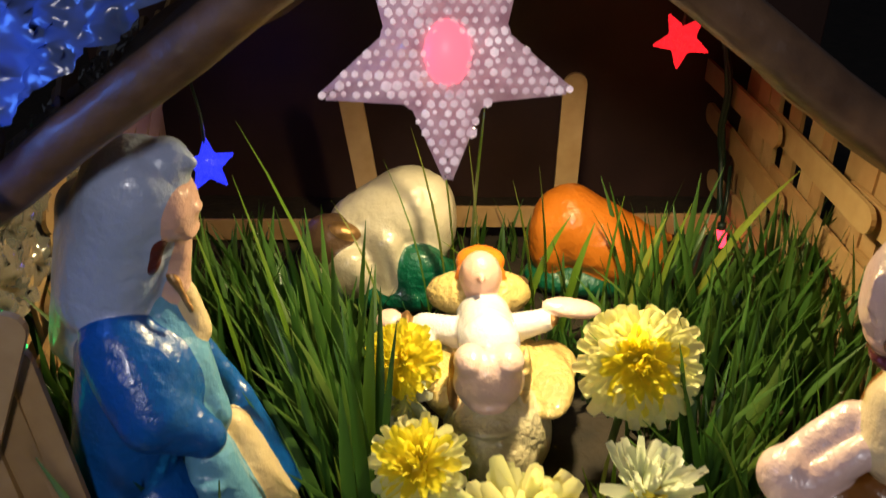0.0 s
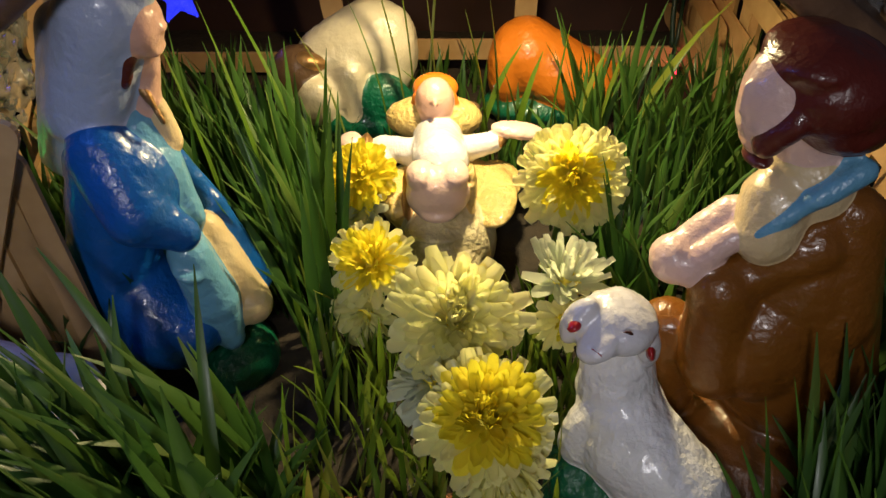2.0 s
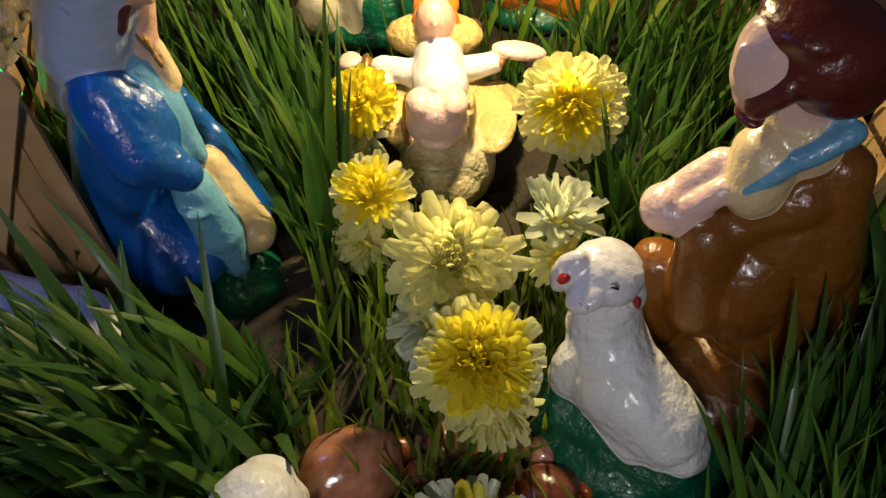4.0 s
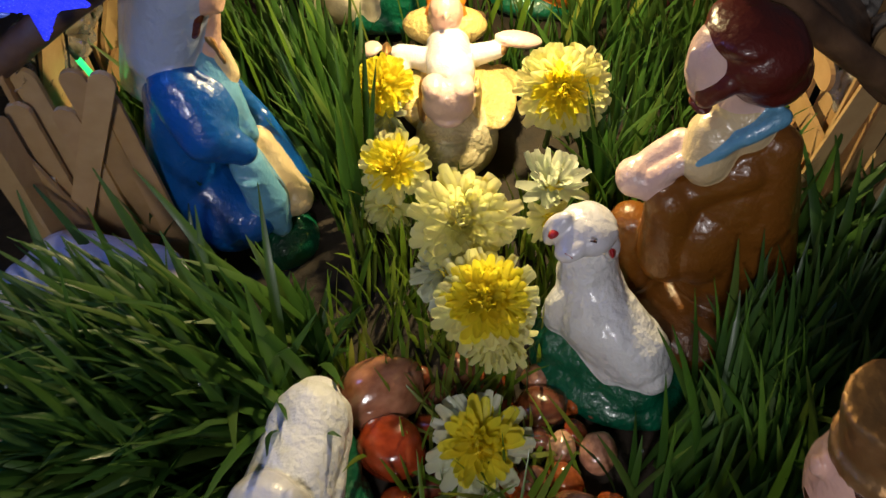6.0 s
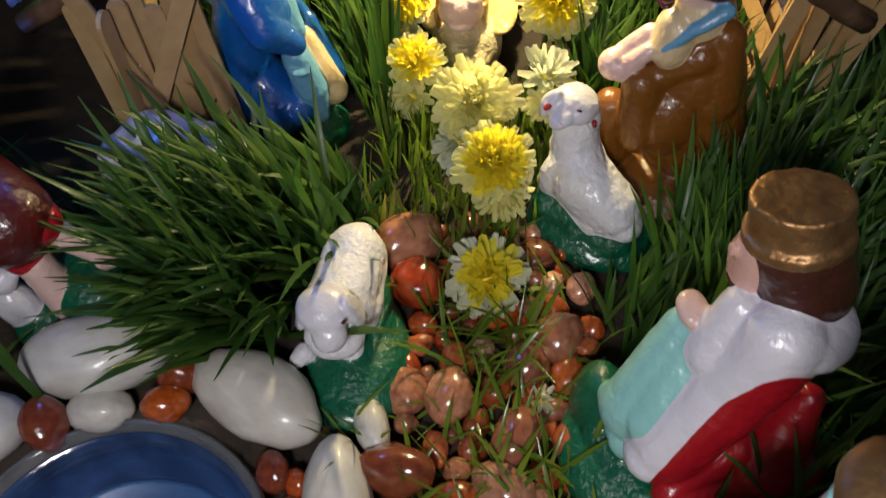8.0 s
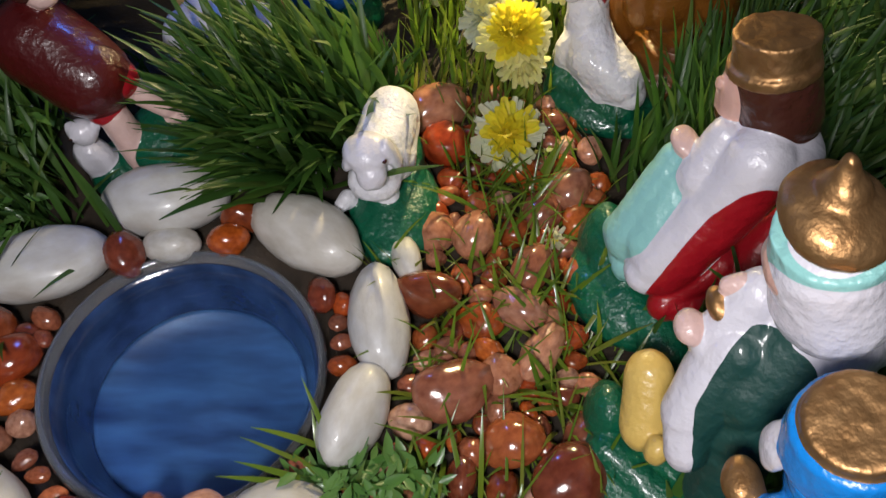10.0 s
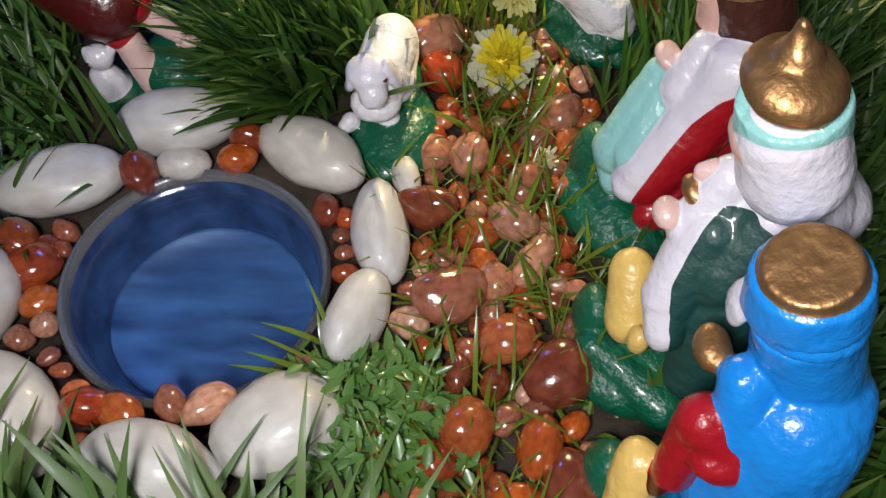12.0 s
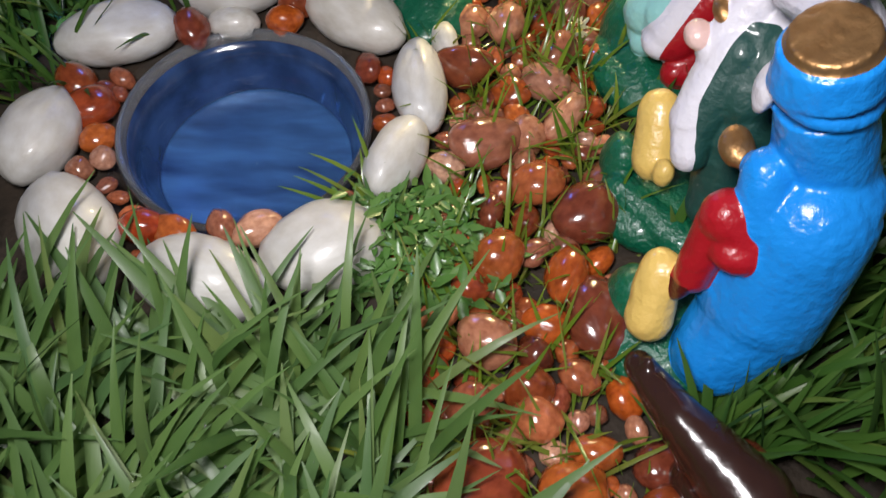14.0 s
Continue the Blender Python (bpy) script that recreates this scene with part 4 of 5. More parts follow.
figure("kneeling_king_statue", [
    ell((0.076, -0.080, 0.005), (0.032, 0.028, 0.013), GREEN), ell((0.057, -0.066, 0.010), (0.009, 0.013, 0.017), GREEN), cap((0.056, -0.080, 0.012), (0.080, -0.104, 0.009), 0.0075, 0.009, GREEN),
    cap((0.0668, -0.0636, 0.0440), (0.0657, -0.0780, 0.0310), 0.0087, 0.0088, YELLOW), ell((0.0678, -0.0881, 0.0360), (0.0041, 0.0050, 0.0060), YELLOW, (0, 0, 1.9)), cap((0.1056, -0.0705, 0.0960), (0.0882, -0.0807, 0.0780), 0.0192, 0.0160, WHITE),
    cap((0.0838, -0.0740, 0.0880), (0.0726, -0.0870, 0.0680), 0.0132, 0.0100, WHITE), cap((0.0726, -0.0870, 0.0680), (0.0709, -0.0955, 0.0600), 0.0093, 0.0071, WHITE), ell((0.1103, -0.0670, 0.0970), (0.0213, 0.0190, 0.0117), WHITE, (0, 0, 1.9)),
    cap((0.0862, -0.0649, 0.1060), (0.0761, -0.0720, 0.0880), 0.0075, 0.0079, WHITE), cap((0.0954, -0.0789, 0.0860), (0.0892, -0.0879, 0.0640), 0.0135, 0.0149, DEEPGREEN), cap((0.0892, -0.0891, 0.0620), (0.0860, -0.1008, 0.0360), 0.0139, 0.0107, DEEPGREEN),
    cap((0.0846, -0.0732, 0.1000), (0.0923, -0.0794, 0.0920), 0.0038, 0.0094, DEEPGREEN), ell((0.0684, -0.0693, 0.0920), (0.0050, 0.0060, 0.0047), PINK, (0, 20, 1.9)), ell((0.0754, -0.0655, 0.1000), (0.0045, 0.0060, 0.0034), GOLD, (0, 30, 1.9)),
    cap((0.0767, -0.0629, 0.1060), (0.0808, -0.0632, 0.1080), 0.0027, 0.0031, PINK), cap((0.0868, -0.0798, 0.1475), (0.0922, -0.0816, 0.1329), 0.0142, 0.0156, WHITE), ell((0.0768, -0.0781, 0.1429), (0.0044, 0.0090, 0.0064), SKIN, (0, 0, 1.9)),
    frus((0.0874, -0.0777, 0.1476), (0.0843, -0.0778, 0.1572), 0.0148, 0.0140, TURQ), ell((0.0823, -0.0779, 0.1635), (0.0129, 0.0145, 0.0077), GOLD, (0, 0, 1.9)), cap((0.0811, -0.0760, 0.1700), (0.0800, -0.0750, 0.1772), 0.0060, 0.0025, GOLD),
    ell((0.0794, -0.0750, 0.1795), (0.0016, 0.0020, 0.0014), GOLD, (0, 0, 1.9)), dab(cap((0.0844, -0.0817, 0.1040), (0.0810, -0.0919, 0.0800), 0.0073, 0.0113, DEEPGREEN)), dab(cap((0.0807, -0.0939, 0.0800), (0.0817, -0.1035, 0.0480), 0.0109, 0.0092, DEEPGREEN)),
    dab(cap((0.0906, -0.0866, 0.0960), (0.0887, -0.0990, 0.0660), 0.0095, 0.0109, DEEPGREEN))],
    "painted kneeling king figurine in white and green with pointed gold crown", "figurine", 0.0008, 0.0005, "three kings")

figure("kneeling_king_statue", [
    ell((0.078, -0.142, 0.004), (0.035, 0.028, 0.012), GREEN), ell((0.058, -0.130, 0.010), (0.011, 0.013, 0.016), GREEN), cap((0.0621, -0.1350, 0.0420), (0.0597, -0.1464, 0.0280), 0.0085, 0.0090, YELLOW),
    cap((0.1016, -0.1327, 0.0760), (0.0970, -0.1434, 0.0420), 0.0217, 0.0231, BRIGHT), cap((0.0974, -0.1448, 0.0400), (0.0858, -0.1549, 0.0200), 0.0220, 0.0170, BRIGHT), ell((0.1050, -0.1285, 0.0880), (0.0171, 0.0170, 0.0097), BRIGHT, (0, 0, 0.2)),
    cap((0.0840, -0.1268, 0.0920), (0.0850, -0.1354, 0.0780), 0.0083, 0.0093, BRIGHT), frus((0.0933, -0.1180, 0.1176), (0.1062, -0.1219, 0.0815), 0.0142, 0.0170, BRIGHT), frus((0.0906, -0.1180, 0.1269), (0.0877, -0.1170, 0.1382), 0.0164, 0.0146, BRIGHT),
    ell((0.0916, -0.1180, 0.1233), (0.0167, 0.0165, 0.0061), BRIGHT, (0, 0, 0.2)), frus((0.0880, -0.1170, 0.1373), (0.0862, -0.1170, 0.1427), 0.0132, 0.0118, GOLD), ell((0.0769, -0.1140, 0.1166), (0.0031, 0.0060, 0.0097), WHITE, (0, 0, 0.2)),
    ell((0.0766, -0.1152, 0.0900), (0.0058, 0.0080, 0.0051), GOLD, (0, 0, 0.2)), cap((0.0756, -0.1333, 0.0770), (0.0864, -0.1423, 0.0680), 0.0093, 0.0087, RED), cap((0.0739, -0.1332, 0.0720), (0.0699, -0.1411, 0.0520), 0.0077, 0.0066, RED),
    ell((0.0795, -0.1407, 0.0700), (0.0094, 0.0100, 0.0073), RED, (0, 0, 0.2)), ell((0.0670, -0.1418, 0.0480), (0.0034, 0.0060, 0.0106), DARKRED, (0, 10, 0.2))],
    "painted kneeling king figurine in bright blue with flat gold hat", "figurine", 0.0008, 0.0005, "three kings")

figure("lying_camel_statue", [
    cap((0.056, -0.163, 0.022), (0.068, -0.184, 0.026), 0.0055, 0.0088, BROWNGLOSS), cap((0.068, -0.184, 0.026), (0.090, -0.210, 0.022), 0.0088, 0.0150, BROWNGLOSS), ell((0.112, -0.235, 0.016), (0.034, 0.026, 0.024), BROWNGLOSS, (0, 0, -45)),
    ell((0.058, -0.165, 0.026), (0.003, 0.0035, 0.006), BROWNGLOSS), cap((0.075, -0.200, 0.012), (0.080, -0.222, 0.004), 0.009, 0.008, BROWNGLOSS)],
    "glossy dark brown lying camel figurine on the pebbles", "figurine", 0.0012, 0.0003)

figure("white_cow_statue", at((-0.004, -0.004, 0.002), [
    ell((-0.014, 0.312, 0.004), (0.034, 0.018, 0.010), GREEN), ell((-0.006, 0.304, 0.012), (0.014, 0.008, 0.014), GREEN),
    cap((-0.010, 0.322, 0.034), (-0.030, 0.318, 0.026), 0.0185, 0.0155, COWWHITE), ell((-0.002, 0.320, 0.030), (0.012, 0.014, 0.021), COWWHITE), cap((-0.020, 0.306, 0.026), (-0.018, 0.300, 0.006), 0.008, 0.005, COWWHITE),
    ell((-0.042, 0.308, 0.024), (0.0125, 0.011, 0.0145), COWBROWN), ell((-0.034, 0.301, 0.016), (0.010, 0.009, 0.012), COWWHITE), ell((-0.046, 0.304, 0.012), (0.008, 0.008, 0.011), COWWHITE), ell((-0.036, 0.3035, 0.0335), (0.007, 0.004, 0.0035), GOLD, (0, 20, 0))]),
    "painted white cow figurine with brown face lying on green", "figurine", 0.0011, 0.0006)

figure("orange_cow_statue", at((0.007, 0, 0), [
    ell((0.058, 0.322, 0.002), (0.030, 0.016, 0.008), GREEN),
    cap((0.048, 0.325, 0.026), (0.068, 0.320, 0.016), 0.0165, 0.0165, ORANGE), ell((0.040, 0.322, 0.020), (0.010, 0.012, 0.018), ORANGE), ell((0.078, 0.316, 0.013), (0.013, 0.011, 0.012), ORANGE), cap((0.080, 0.325, 0.022), (0.092, 0.325, 0.018), 0.0035, 0.0022, ORANGE)]),
    "painted orange cow figurine lying in the grass", "figurine", 0.0011, 0.0006)


# ---- chrysanthemums ----
def petal_mesh(name, material, length, width, cup, curl):
    bm = bmesh.new()
    rows = []
    for j in range(5):
        f = j / 4
        w = width * (0.28 + 0.72 * math.sin(math.pi * min(1, 0.12 + 0.62 * f))) * (1 if j < 4 else 0.8)
        y = length * f
        z = curl * length * (f ** 2)
        rows.append([bm.verts.new((w * k / 2, y - (0.05 * length if j == 4 and k else 0), z + cup * width * abs(k))) for k in (-1, 0, 1)])
    for a, b in zip(rows, rows[1:]):
        for k in range(2):
            bm.faces.new((a[k], a[k + 1], b[k + 1], b[k]))
    for f in bm.faces:
        f.smooth = True
    return mesh_of(name, bm, material)


PETALS = {}
for key, m in (("y", PETAL), ("p", PALEPETAL), ("w", WHITEPETAL)):
    PETALS[key] = [petal_mesh("petal", m, 1.0, 0.25, 0.26, 0.18), petal_mesh("petal", m, 1.0, 0.30, 0.18, -0.06), petal_mesh("petal", m, 1.0, 0.22, 0.32, 0.34)]


def flower(center, radius, facing, inner, outer, label, n=110, reach=112, split=0.45, ragged=0.18, seed=1):
    rng = random.Random(seed)
    root = thing("chrysanthemum", label, "flower", "flowers before the manger", at=center)
    N = Vector(facing).normalized()
    Q = N.to_track_quat("Z", "Y").to_matrix().to_4x4()
    bm = bmesh.new()
    bmesh.ops.create_icosphere(bm, subdivisions=2, radius=radius * 0.34, matrix=Q @ Matrix.Diagonal((1, 1, 0.75, 1)))
    part("core", bm, CORE, root)
    bm = bmesh.new()
    c = Vector(center)
    foot = Vector((c.x + 0.004 * rng.uniform(-1, 1), c.y + 0.012, -0.006)) - c
    tube(bm, [(0, 0, 0), tuple(-N * radius * 0.5), tuple((foot - N * radius * 0.5) * 0.55), tuple(foot)], 0.0014, 7)
    part("stem", bm, STEM, root)
    n = min(295, int(n * 1.5))
    for i in range(n):
        f = (i + 0.5) / n
        th = radians(reach) * f ** 0.55
        ph = i * 2.39996 + rng.uniform(-0.25, 0.25)
        th += rng.uniform(-0.10, 0.10)
        d = Vector((math.sin(th) * math.cos(ph), math.sin(th) * math.sin(ph), math.cos(th)))
        up = Vector((-math.cos(th) * math.cos(ph), -math.cos(th) * math.sin(ph), math.sin(th)))
        side = d.cross(up)
        s = radius * (0.74 + 0.26 * f) * rng.uniform(1 - ragged, 1.04)
        wide = s * rng.uniform(0.85, 1.2) * (0.75 + 0.4 * f)
        m = Matrix(((side.x * wide, d.x * s, up.x * s, 0), (side.y * wide, d.y * s, up.y * s, 0), (side.z * wide, d.z * s, up.z * s, 0), (0, 0, 0, 1)))
        kind = inner if f < split + rng.uniform(-0.08, 0.08) else outer
        put("petal", PETALS[kind][rng.randrange(3)], root, Q @ m)


flower((0.0595, 0.205, 0.041), 0.0195, (-0.12, -0.85, 0.5), "y", "p", "large round yellow chrysanthemum beside the manger", 240, 112, 0.35, 0.10, 1)
flower((-0.0125, 0.214, 0.036), 0.0130, (0.1, -0.6, 0.8), "y", "y", "bright yellow chrysanthemum beside the manger", 150, 108, 0.6, 0.12, 2)
flower((-0.0120, 0.212, 0.022), 0.0130, (-0.2, -0.8, 0.1), "p", "w", "wet pale cream chrysanthemum low in the grass", 50, 80, 0.3, 0.25, 3)
flower((-0.0070, 0.171, 0.033), 0.0155, (-0.2, -0.5, 0.85), "y", "p", "yellow chrysanthemum with cream outer petals in front of the manger", 130, 112, 0.5, 0.3, 4)
flower((-0.0090, 0.163, 0.019), 0.0120, (-0.3, -0.9, 0.3), "p", "p", "pale cream chrysanthemum drooping in the grass", 44, 85, 0.3, 0.25, 5)
flower((0.0180, 0.1285, 0.050), 0.0200, (0.05, -0.55, 0.85), "p", "p", "pale cream-yellow chrysanthemum standing in the grass", 170, 108, 0.3, 0.28, 6)
flower((0.0120, 0.116, 0.038), 0.0140, (-0.5, -0.7, 0.3), "w", "w", "whitish chrysanthemum below the pale one", 50, 85, 0.3, 0.3, 7)
flower((0.0250, 0.0990, 0.0465), 0.0180, (0.05, -0.45, 0.9), "y", "p", "bright yellow chrysanthemum with cream rim in front of the lamb", 190, 114, 0.58, 0.22, 8)
flower((0.0290, 0.094, 0.036), 0.0150, (0.25, -0.75, 0.1), "p", "p", "cream chrysanthemum hanging below the yellow one", 46, 80, 0.3, 0.3, 9)
flower((0.0500, 0.150, 0.044), 0.0165, (0.1, -0.1, 1.0), "w", "w", "small white chrysanthemum with open petals", 46, 80, 0.3, 0.3, 10)
flower((0.0500, 0.142, 0.036), 0.0115, (-0.1, -0.9, 0.4), "y", "p", "small yellow chrysanthemum below the white one", 44, 95, 0.3, 0.3, 11)
flower((0.0225, 0.062, 0.022), 0.0185, (0.05, -0.45, 0.9), "y", "w", "ragged yellow and white chrysanthemum low over the pebbles", 135, 122, 0.55, 0.45, 12)
flower((0.0420, 0.016, 0.006), 0.0080, (0.1, -0.2, 1.0), "w", "w", "small wilted white flower among the pebbles", 22, 80, 0.3, 0.4, 13)


# ---- lights and decorations ----
def star_bm(r, inner, depth, points=5, turn=90.0):
    bm = bmesh.new()
    ring = []
    for k in range(points * 2):
        a = radians(turn) + math.pi * k / points
        q = r if k % 2 == 0 else inner
        ring.append(bm.verts.new((q * math.cos(a), 0, q * math.sin(a))))
    f, b = bm.verts.new((0, -depth, 0)), bm.verts.new((0, depth, 0))
    n = len(ring)
    for k in range(n):
        bm.faces.new((f, ring[k], ring[(k + 1) % n]))
        bm.faces.new((b, ring[(k + 1) % n], ring[k]))
    bmesh.ops.bevel(bm, geom=list(bm.edges), offset=r * 0.035, segments=2, affect="EDGES")
    return bm


def studs(bm, r, inner, depth, step, size, turn):
    """Small round beads over the front of a star."""
    k = int(r / step) + 1
    for i in range(-k, k + 1):
        for j in range(-k, k + 1):
            x, z = (i + 0.5 * (j % 2)) * step, j * step * 0.87
            d, a = math.hypot(x, z), (math.degrees(math.atan2(z, x)) - turn) % 72
            a = radians(min(a, 72 - a))
            bx, bz = r, 0.0
            cx, cz = inner * math.cos(math.pi / 5), inner * math.sin(math.pi / 5)
            px, pz = d * math.cos(a), d * math.sin(a)
            edge = ((cx - bx) * (pz - bz) - (cz - bz) * (px - bx))
            full = ((cx - bx) * (0 - bz) - (cz - bz) * (0 - bx))
            f = edge / full
            if f > 0.10:
                wob = noise.noise(Vector((i * 1.3, j * 1.7, 0.5)))
                bmesh.ops.create_icosphere(bm, subdivisions=1, radius=size * (1 + 0.7 * wob), matrix=Matrix.Translation((x + step * 0.25 * wob, -depth * f, z - step * 0.2 * wob)))


def make_star(center, r, turn, material, label, tip=8.0, beads=True, glow=None, hang=None):
    root = thing("star_light", label, "star light", "star lights", at=center)
    root.rotation_euler = (radians(-14), 0, radians(tip))
    body = part("star_body", star_bm(r, r * 0.45, r * 0.20, 5, turn), material, root, smooth=True)
    if beads:
        bm = bmesh.new()
        studs(bm, r, r * 0.45, r * 0.20, r * 0.074, r * 0.029, turn)
        part("bead_relief", bm, STARBEAD if glow else material, body)
    if glow:
        bm = bmesh.new()
        bmesh.ops.create_icosphere(bm, subdivisions=2, radius=r * 0.17, matrix=Matrix.Translation((0, -r * 0.10, 0)) @ Matrix.Diagonal((1, 0.9, 1.3, 1)))
        part("bulb", bm, glow, root, "pink glowing bulb")
    if hang:
        bm = bmesh.new()
        tube(bm, [(0, 0, r * 0.4), (0.001, 0.0, r * 0.4 + hang * 0.5), (0, 0.002, r * 0.4 + hang)], 0.0007, 6)
        part("cable", bm, CABLE, root, "thin dark cable")


make_star((0.0005, 0.138, 0.158), 0.0255, 270, STARCLEAR, "clear beaded plastic star light with a pink glow", 4, True, STARGLOW, 0.03)
make_star((0.100, 0.352, 0.098), 0.0140, 266, REDSTAR, "glowing red plastic star light at the back of the stable", -10, True, None, 0.02)
make_star((-0.096, 0.318, 0.056), 0.0135, 302, BLUESTAR, "glowing blue plastic star light at the back of the stable", 30, True, None, 0.03)
make_star((-0.092, 0.135, 0.136), 0.0150, 250, BLUESTAR, "glowing blue plastic star light over the roof edge", 40, True, None, 0.0)


def make_led(p, d, length, radius, material, label):
    root = thing("string_light_bulb", label, "string light", "string light bulbs", at=p)
    d = Vector(d).normalized()
    bm = bmesh.new()
    tube(bm, [tuple(d * length * k) for k in (0, 0.06, 0.85, 0.96, 1.0)], radius, 10)
    part("bulb", bm, material, root)
    bm = bmesh.new()
    tube(bm, [tuple(-d * length * 0.45), (0, 0, 0)], radius * 0.9, 8)
    tube(bm, [tuple(-d * length * 0.45), tuple(-d * length * 0.8 + Vector((0.002, 0.004, 0.006))), tuple(-d * length + Vector((0.004, 0.012, 0.018)))], radius * 0.4, 6)
    part("socket", bm, CABLE, root, "dark green socket and wire")


make_led((-0.1185, 0.158, 0.068), (0.45, -0.1, -0.9), 0.012, 0.0011, GREENLED, "green glowing string light bulb behind the woven wall")
make_led((-0.117, 0.185, 0.074), (0.4, -0.1, -0.9), 0.012, 0.0011, GREENLED, "green glowing string light bulb behind the woven wall")
make_led((-0.1090, 0.158, 0.066), (0.4, -0.1, -0.9), 0.012, 0.0011, GREENLED, "green glowing string light bulb on the woven wall")
make_led((0.1290, 0.345, 0.0110), (0, -0.3, -1), 0.008, 0.0024, REDLED, "red glowing string light bulb on the side wall")
make_led((-0.135, 0.128, 0.128), (0.8, 0, 0.4), 0.016, 0.0035, BLUELED, "blue glowing string light bulb on the roof")
make_led((-0.205, 0.004, 0.006), (0.4, -0.6, 0.2), 0.006, 0.0022, BLUELED, "blue glowing string light bulb in the grass by the pond")
make_led((-0.190, 0.155, 0.055), (0.4, -0.6, 0.2), 0.008, 0.0022, BLUELED, "blue glowing string light bulb beside the stable")
make_led((-0.175, 0.165, 0.085), (0.4, -0.6, 0.2), 0.008, 0.0022, GREENLED, "green glowing string light bulb beside the stable")
make_led((0.033, 0.2370, 0.172), (0.02, 0, -1), 0.016, 0.0032, WARMBULB, "warm white glowing bulb under the gable roof")


def make_cable(points, radius, label):
    """A thin cable through points, swinging a little."""
    pts = [Vector(p) for p in points]
    fine = []
    for a, b in zip(pts, pts[1:]):
        for k in range(6):
            c = a.lerp(b, k / 6)
            fine.append(c + 0.0016 * Vector((noise.noise(c * 60), noise.noise(c * 60 + Vector((5, 0, 0))), noise.noise(c * 60 + Vector((0, 9, 0))))))
    fine.append(pts[-1])
    bm = bmesh.new()
    tube(bm, fine, radius, 8)
    tagged(part("light_cable", bm, CABLE), label, "cable", "string light cables")


make_cable([(0.116, 0.375, 0.118), (0.126, 0.368, 0.085), (0.1285, 0.362, 0.040), (0.1290, 0.350, 0.016)], 0.0013, "dark twisted cable hanging down the stable corner")
make_cable([(0.118, 0.372, 0.120), (0.1275, 0.366, 0.080), (0.1300, 0.360, 0.030), (0.131, 0.356, -0.005)], 0.0010, "dark thin cable hanging down the stable corner")
make_cable([(-0.128, 0.152, 0.098), (-0.100, 0.150, 0.118), (-0.060, 0.150, 0.146), (-0.020, 0.150, 0.172)], 0.0008, "dark thin cable running along the roof edge")


def crumple(name, label, origin, u, v, nu, nv, amp, material, parent=None, seed=0.0):
    """A crumpled clear film spread over u and v."""
    o, u, v = Vector(origin), Vector(u), Vector(v)
    w = u.cross(v).normalized()
    verts, faces = [], []
    for j in range(nv + 1):
        for i in range(nu + 1):
            p = o + u * (i / nu) + v * (j / nv)
            k = Vector((p.x, p.y, p.z)) * 110 + Vector((seed, seed, 0))
            n = abs(noise.noise(k)) * 1.6 + 0.7 * abs(noise.noise(k * 2.3)) - 0.8
            edge = 0.10 * noise.noise(Vector((i * 0.9, j * 0.9, seed)))
            verts.append(p + w * amp * n + u * edge * 0.2 + v * edge * 0.3)
    for j in range(nv):
        for i in range(nu):
            a = j * (nu + 1) + i
            faces.append((a, a + 1, a + nu + 2, a + nu + 1))
    ob = from_arrays(name, verts, faces, material)
    return tagged(ob, label, "plastic film")


crumple("clear_film", "crumpled shiny clear plastic film on the woven wall", (0.1505, 0.275, 0.060), (0.004, -0.105, -0.006), (0.002, 0, 0.048), 80, 40, 0.005, FOIL, None, 1.0)
crumple("clear_film", "crumpled shiny clear plastic film on the woven wall", (-0.1245, 0.150, 0.052), (-0.006, 0.20, 0.004), (0.006, 0, 0.052), 120, 40, 0.005, FOIL, None, 4.0)
# Film over the roof edge; its blue sheen is painted in by the material.
crumple("blue_lit_film", "crumpled film over the roof edge, coloured blue for the light on it", (-0.036, 0.150, 0.172), (-0.125, -0.006, -0.086), (-0.006, 0.03, 0.060), 90, 50, 0.005, BLUELITFOIL, None, 7.0)


# ---- grass ----
DEW = []


def blades(name, spots, label, material, category="grass"):
    """spots: rows of x, y, z, heading, length, width, start lean, bend, twist."""
    S = np.array(spots)
    n, seg = len(S), 6
    f = np.linspace(0, 1, seg + 1)[None, :]
    x0, y0, z0, head, length, width, lean, bend, twist = [S[:, k:k + 1] for k in range(9)]
    step = length / seg
    ang = lean + bend * f ** 1.4
    out = np.cumsum(np.concatenate([np.zeros((n, 1)), (np.sin(ang) * step)[:, 1:]], 1), 1)
    up = np.cumsum(np.concatenate([np.zeros((n, 1)), (np.cos(ang) * step)[:, 1:]], 1), 1)
    wid = width * np.minimum(1, 0.55 + 1.6 * f) * np.clip((1 - f) * 2.6, 0.03, 1) ** 0.75
    t = head + twist * f
    cx, cy = x0 + out * np.cos(head), y0 + out * np.sin(head)
    cz = z0 + up
    sx, sy = -np.sin(t) * wid / 2, np.cos(t) * wid / 2
    fold = wid * 0.16
    V = np.stack([np.stack([cx + k * sx - (k == 0) * fold * np.cos(t), cy + k * sy - (k == 0) * fold * np.sin(t), cz], -1) for k in (-1, 0, 1)], 2)
    V = V.reshape(-1, 3)
    base = (np.arange(n) * (seg + 1) * 3)[:, None, None]
    j = (np.arange(seg) * 3)[None, :, None]
    k = np.arange(2)[None, None, :]
    a = base + j + k
    F = np.stack([a, a + 1, a + 4, a + 3], -1).reshape(-1, 4)
    rows = V.reshape(n, seg + 1, 3, 3)
    for i in range(0, n, 7):
        DEW.append(rows[i, 2 + i % 4, (i // 7) % 3])
    ob = from_arrays(name, V.tolist(), F.tolist(), material)
    return tagged(ob, label, category, kind="stuff")


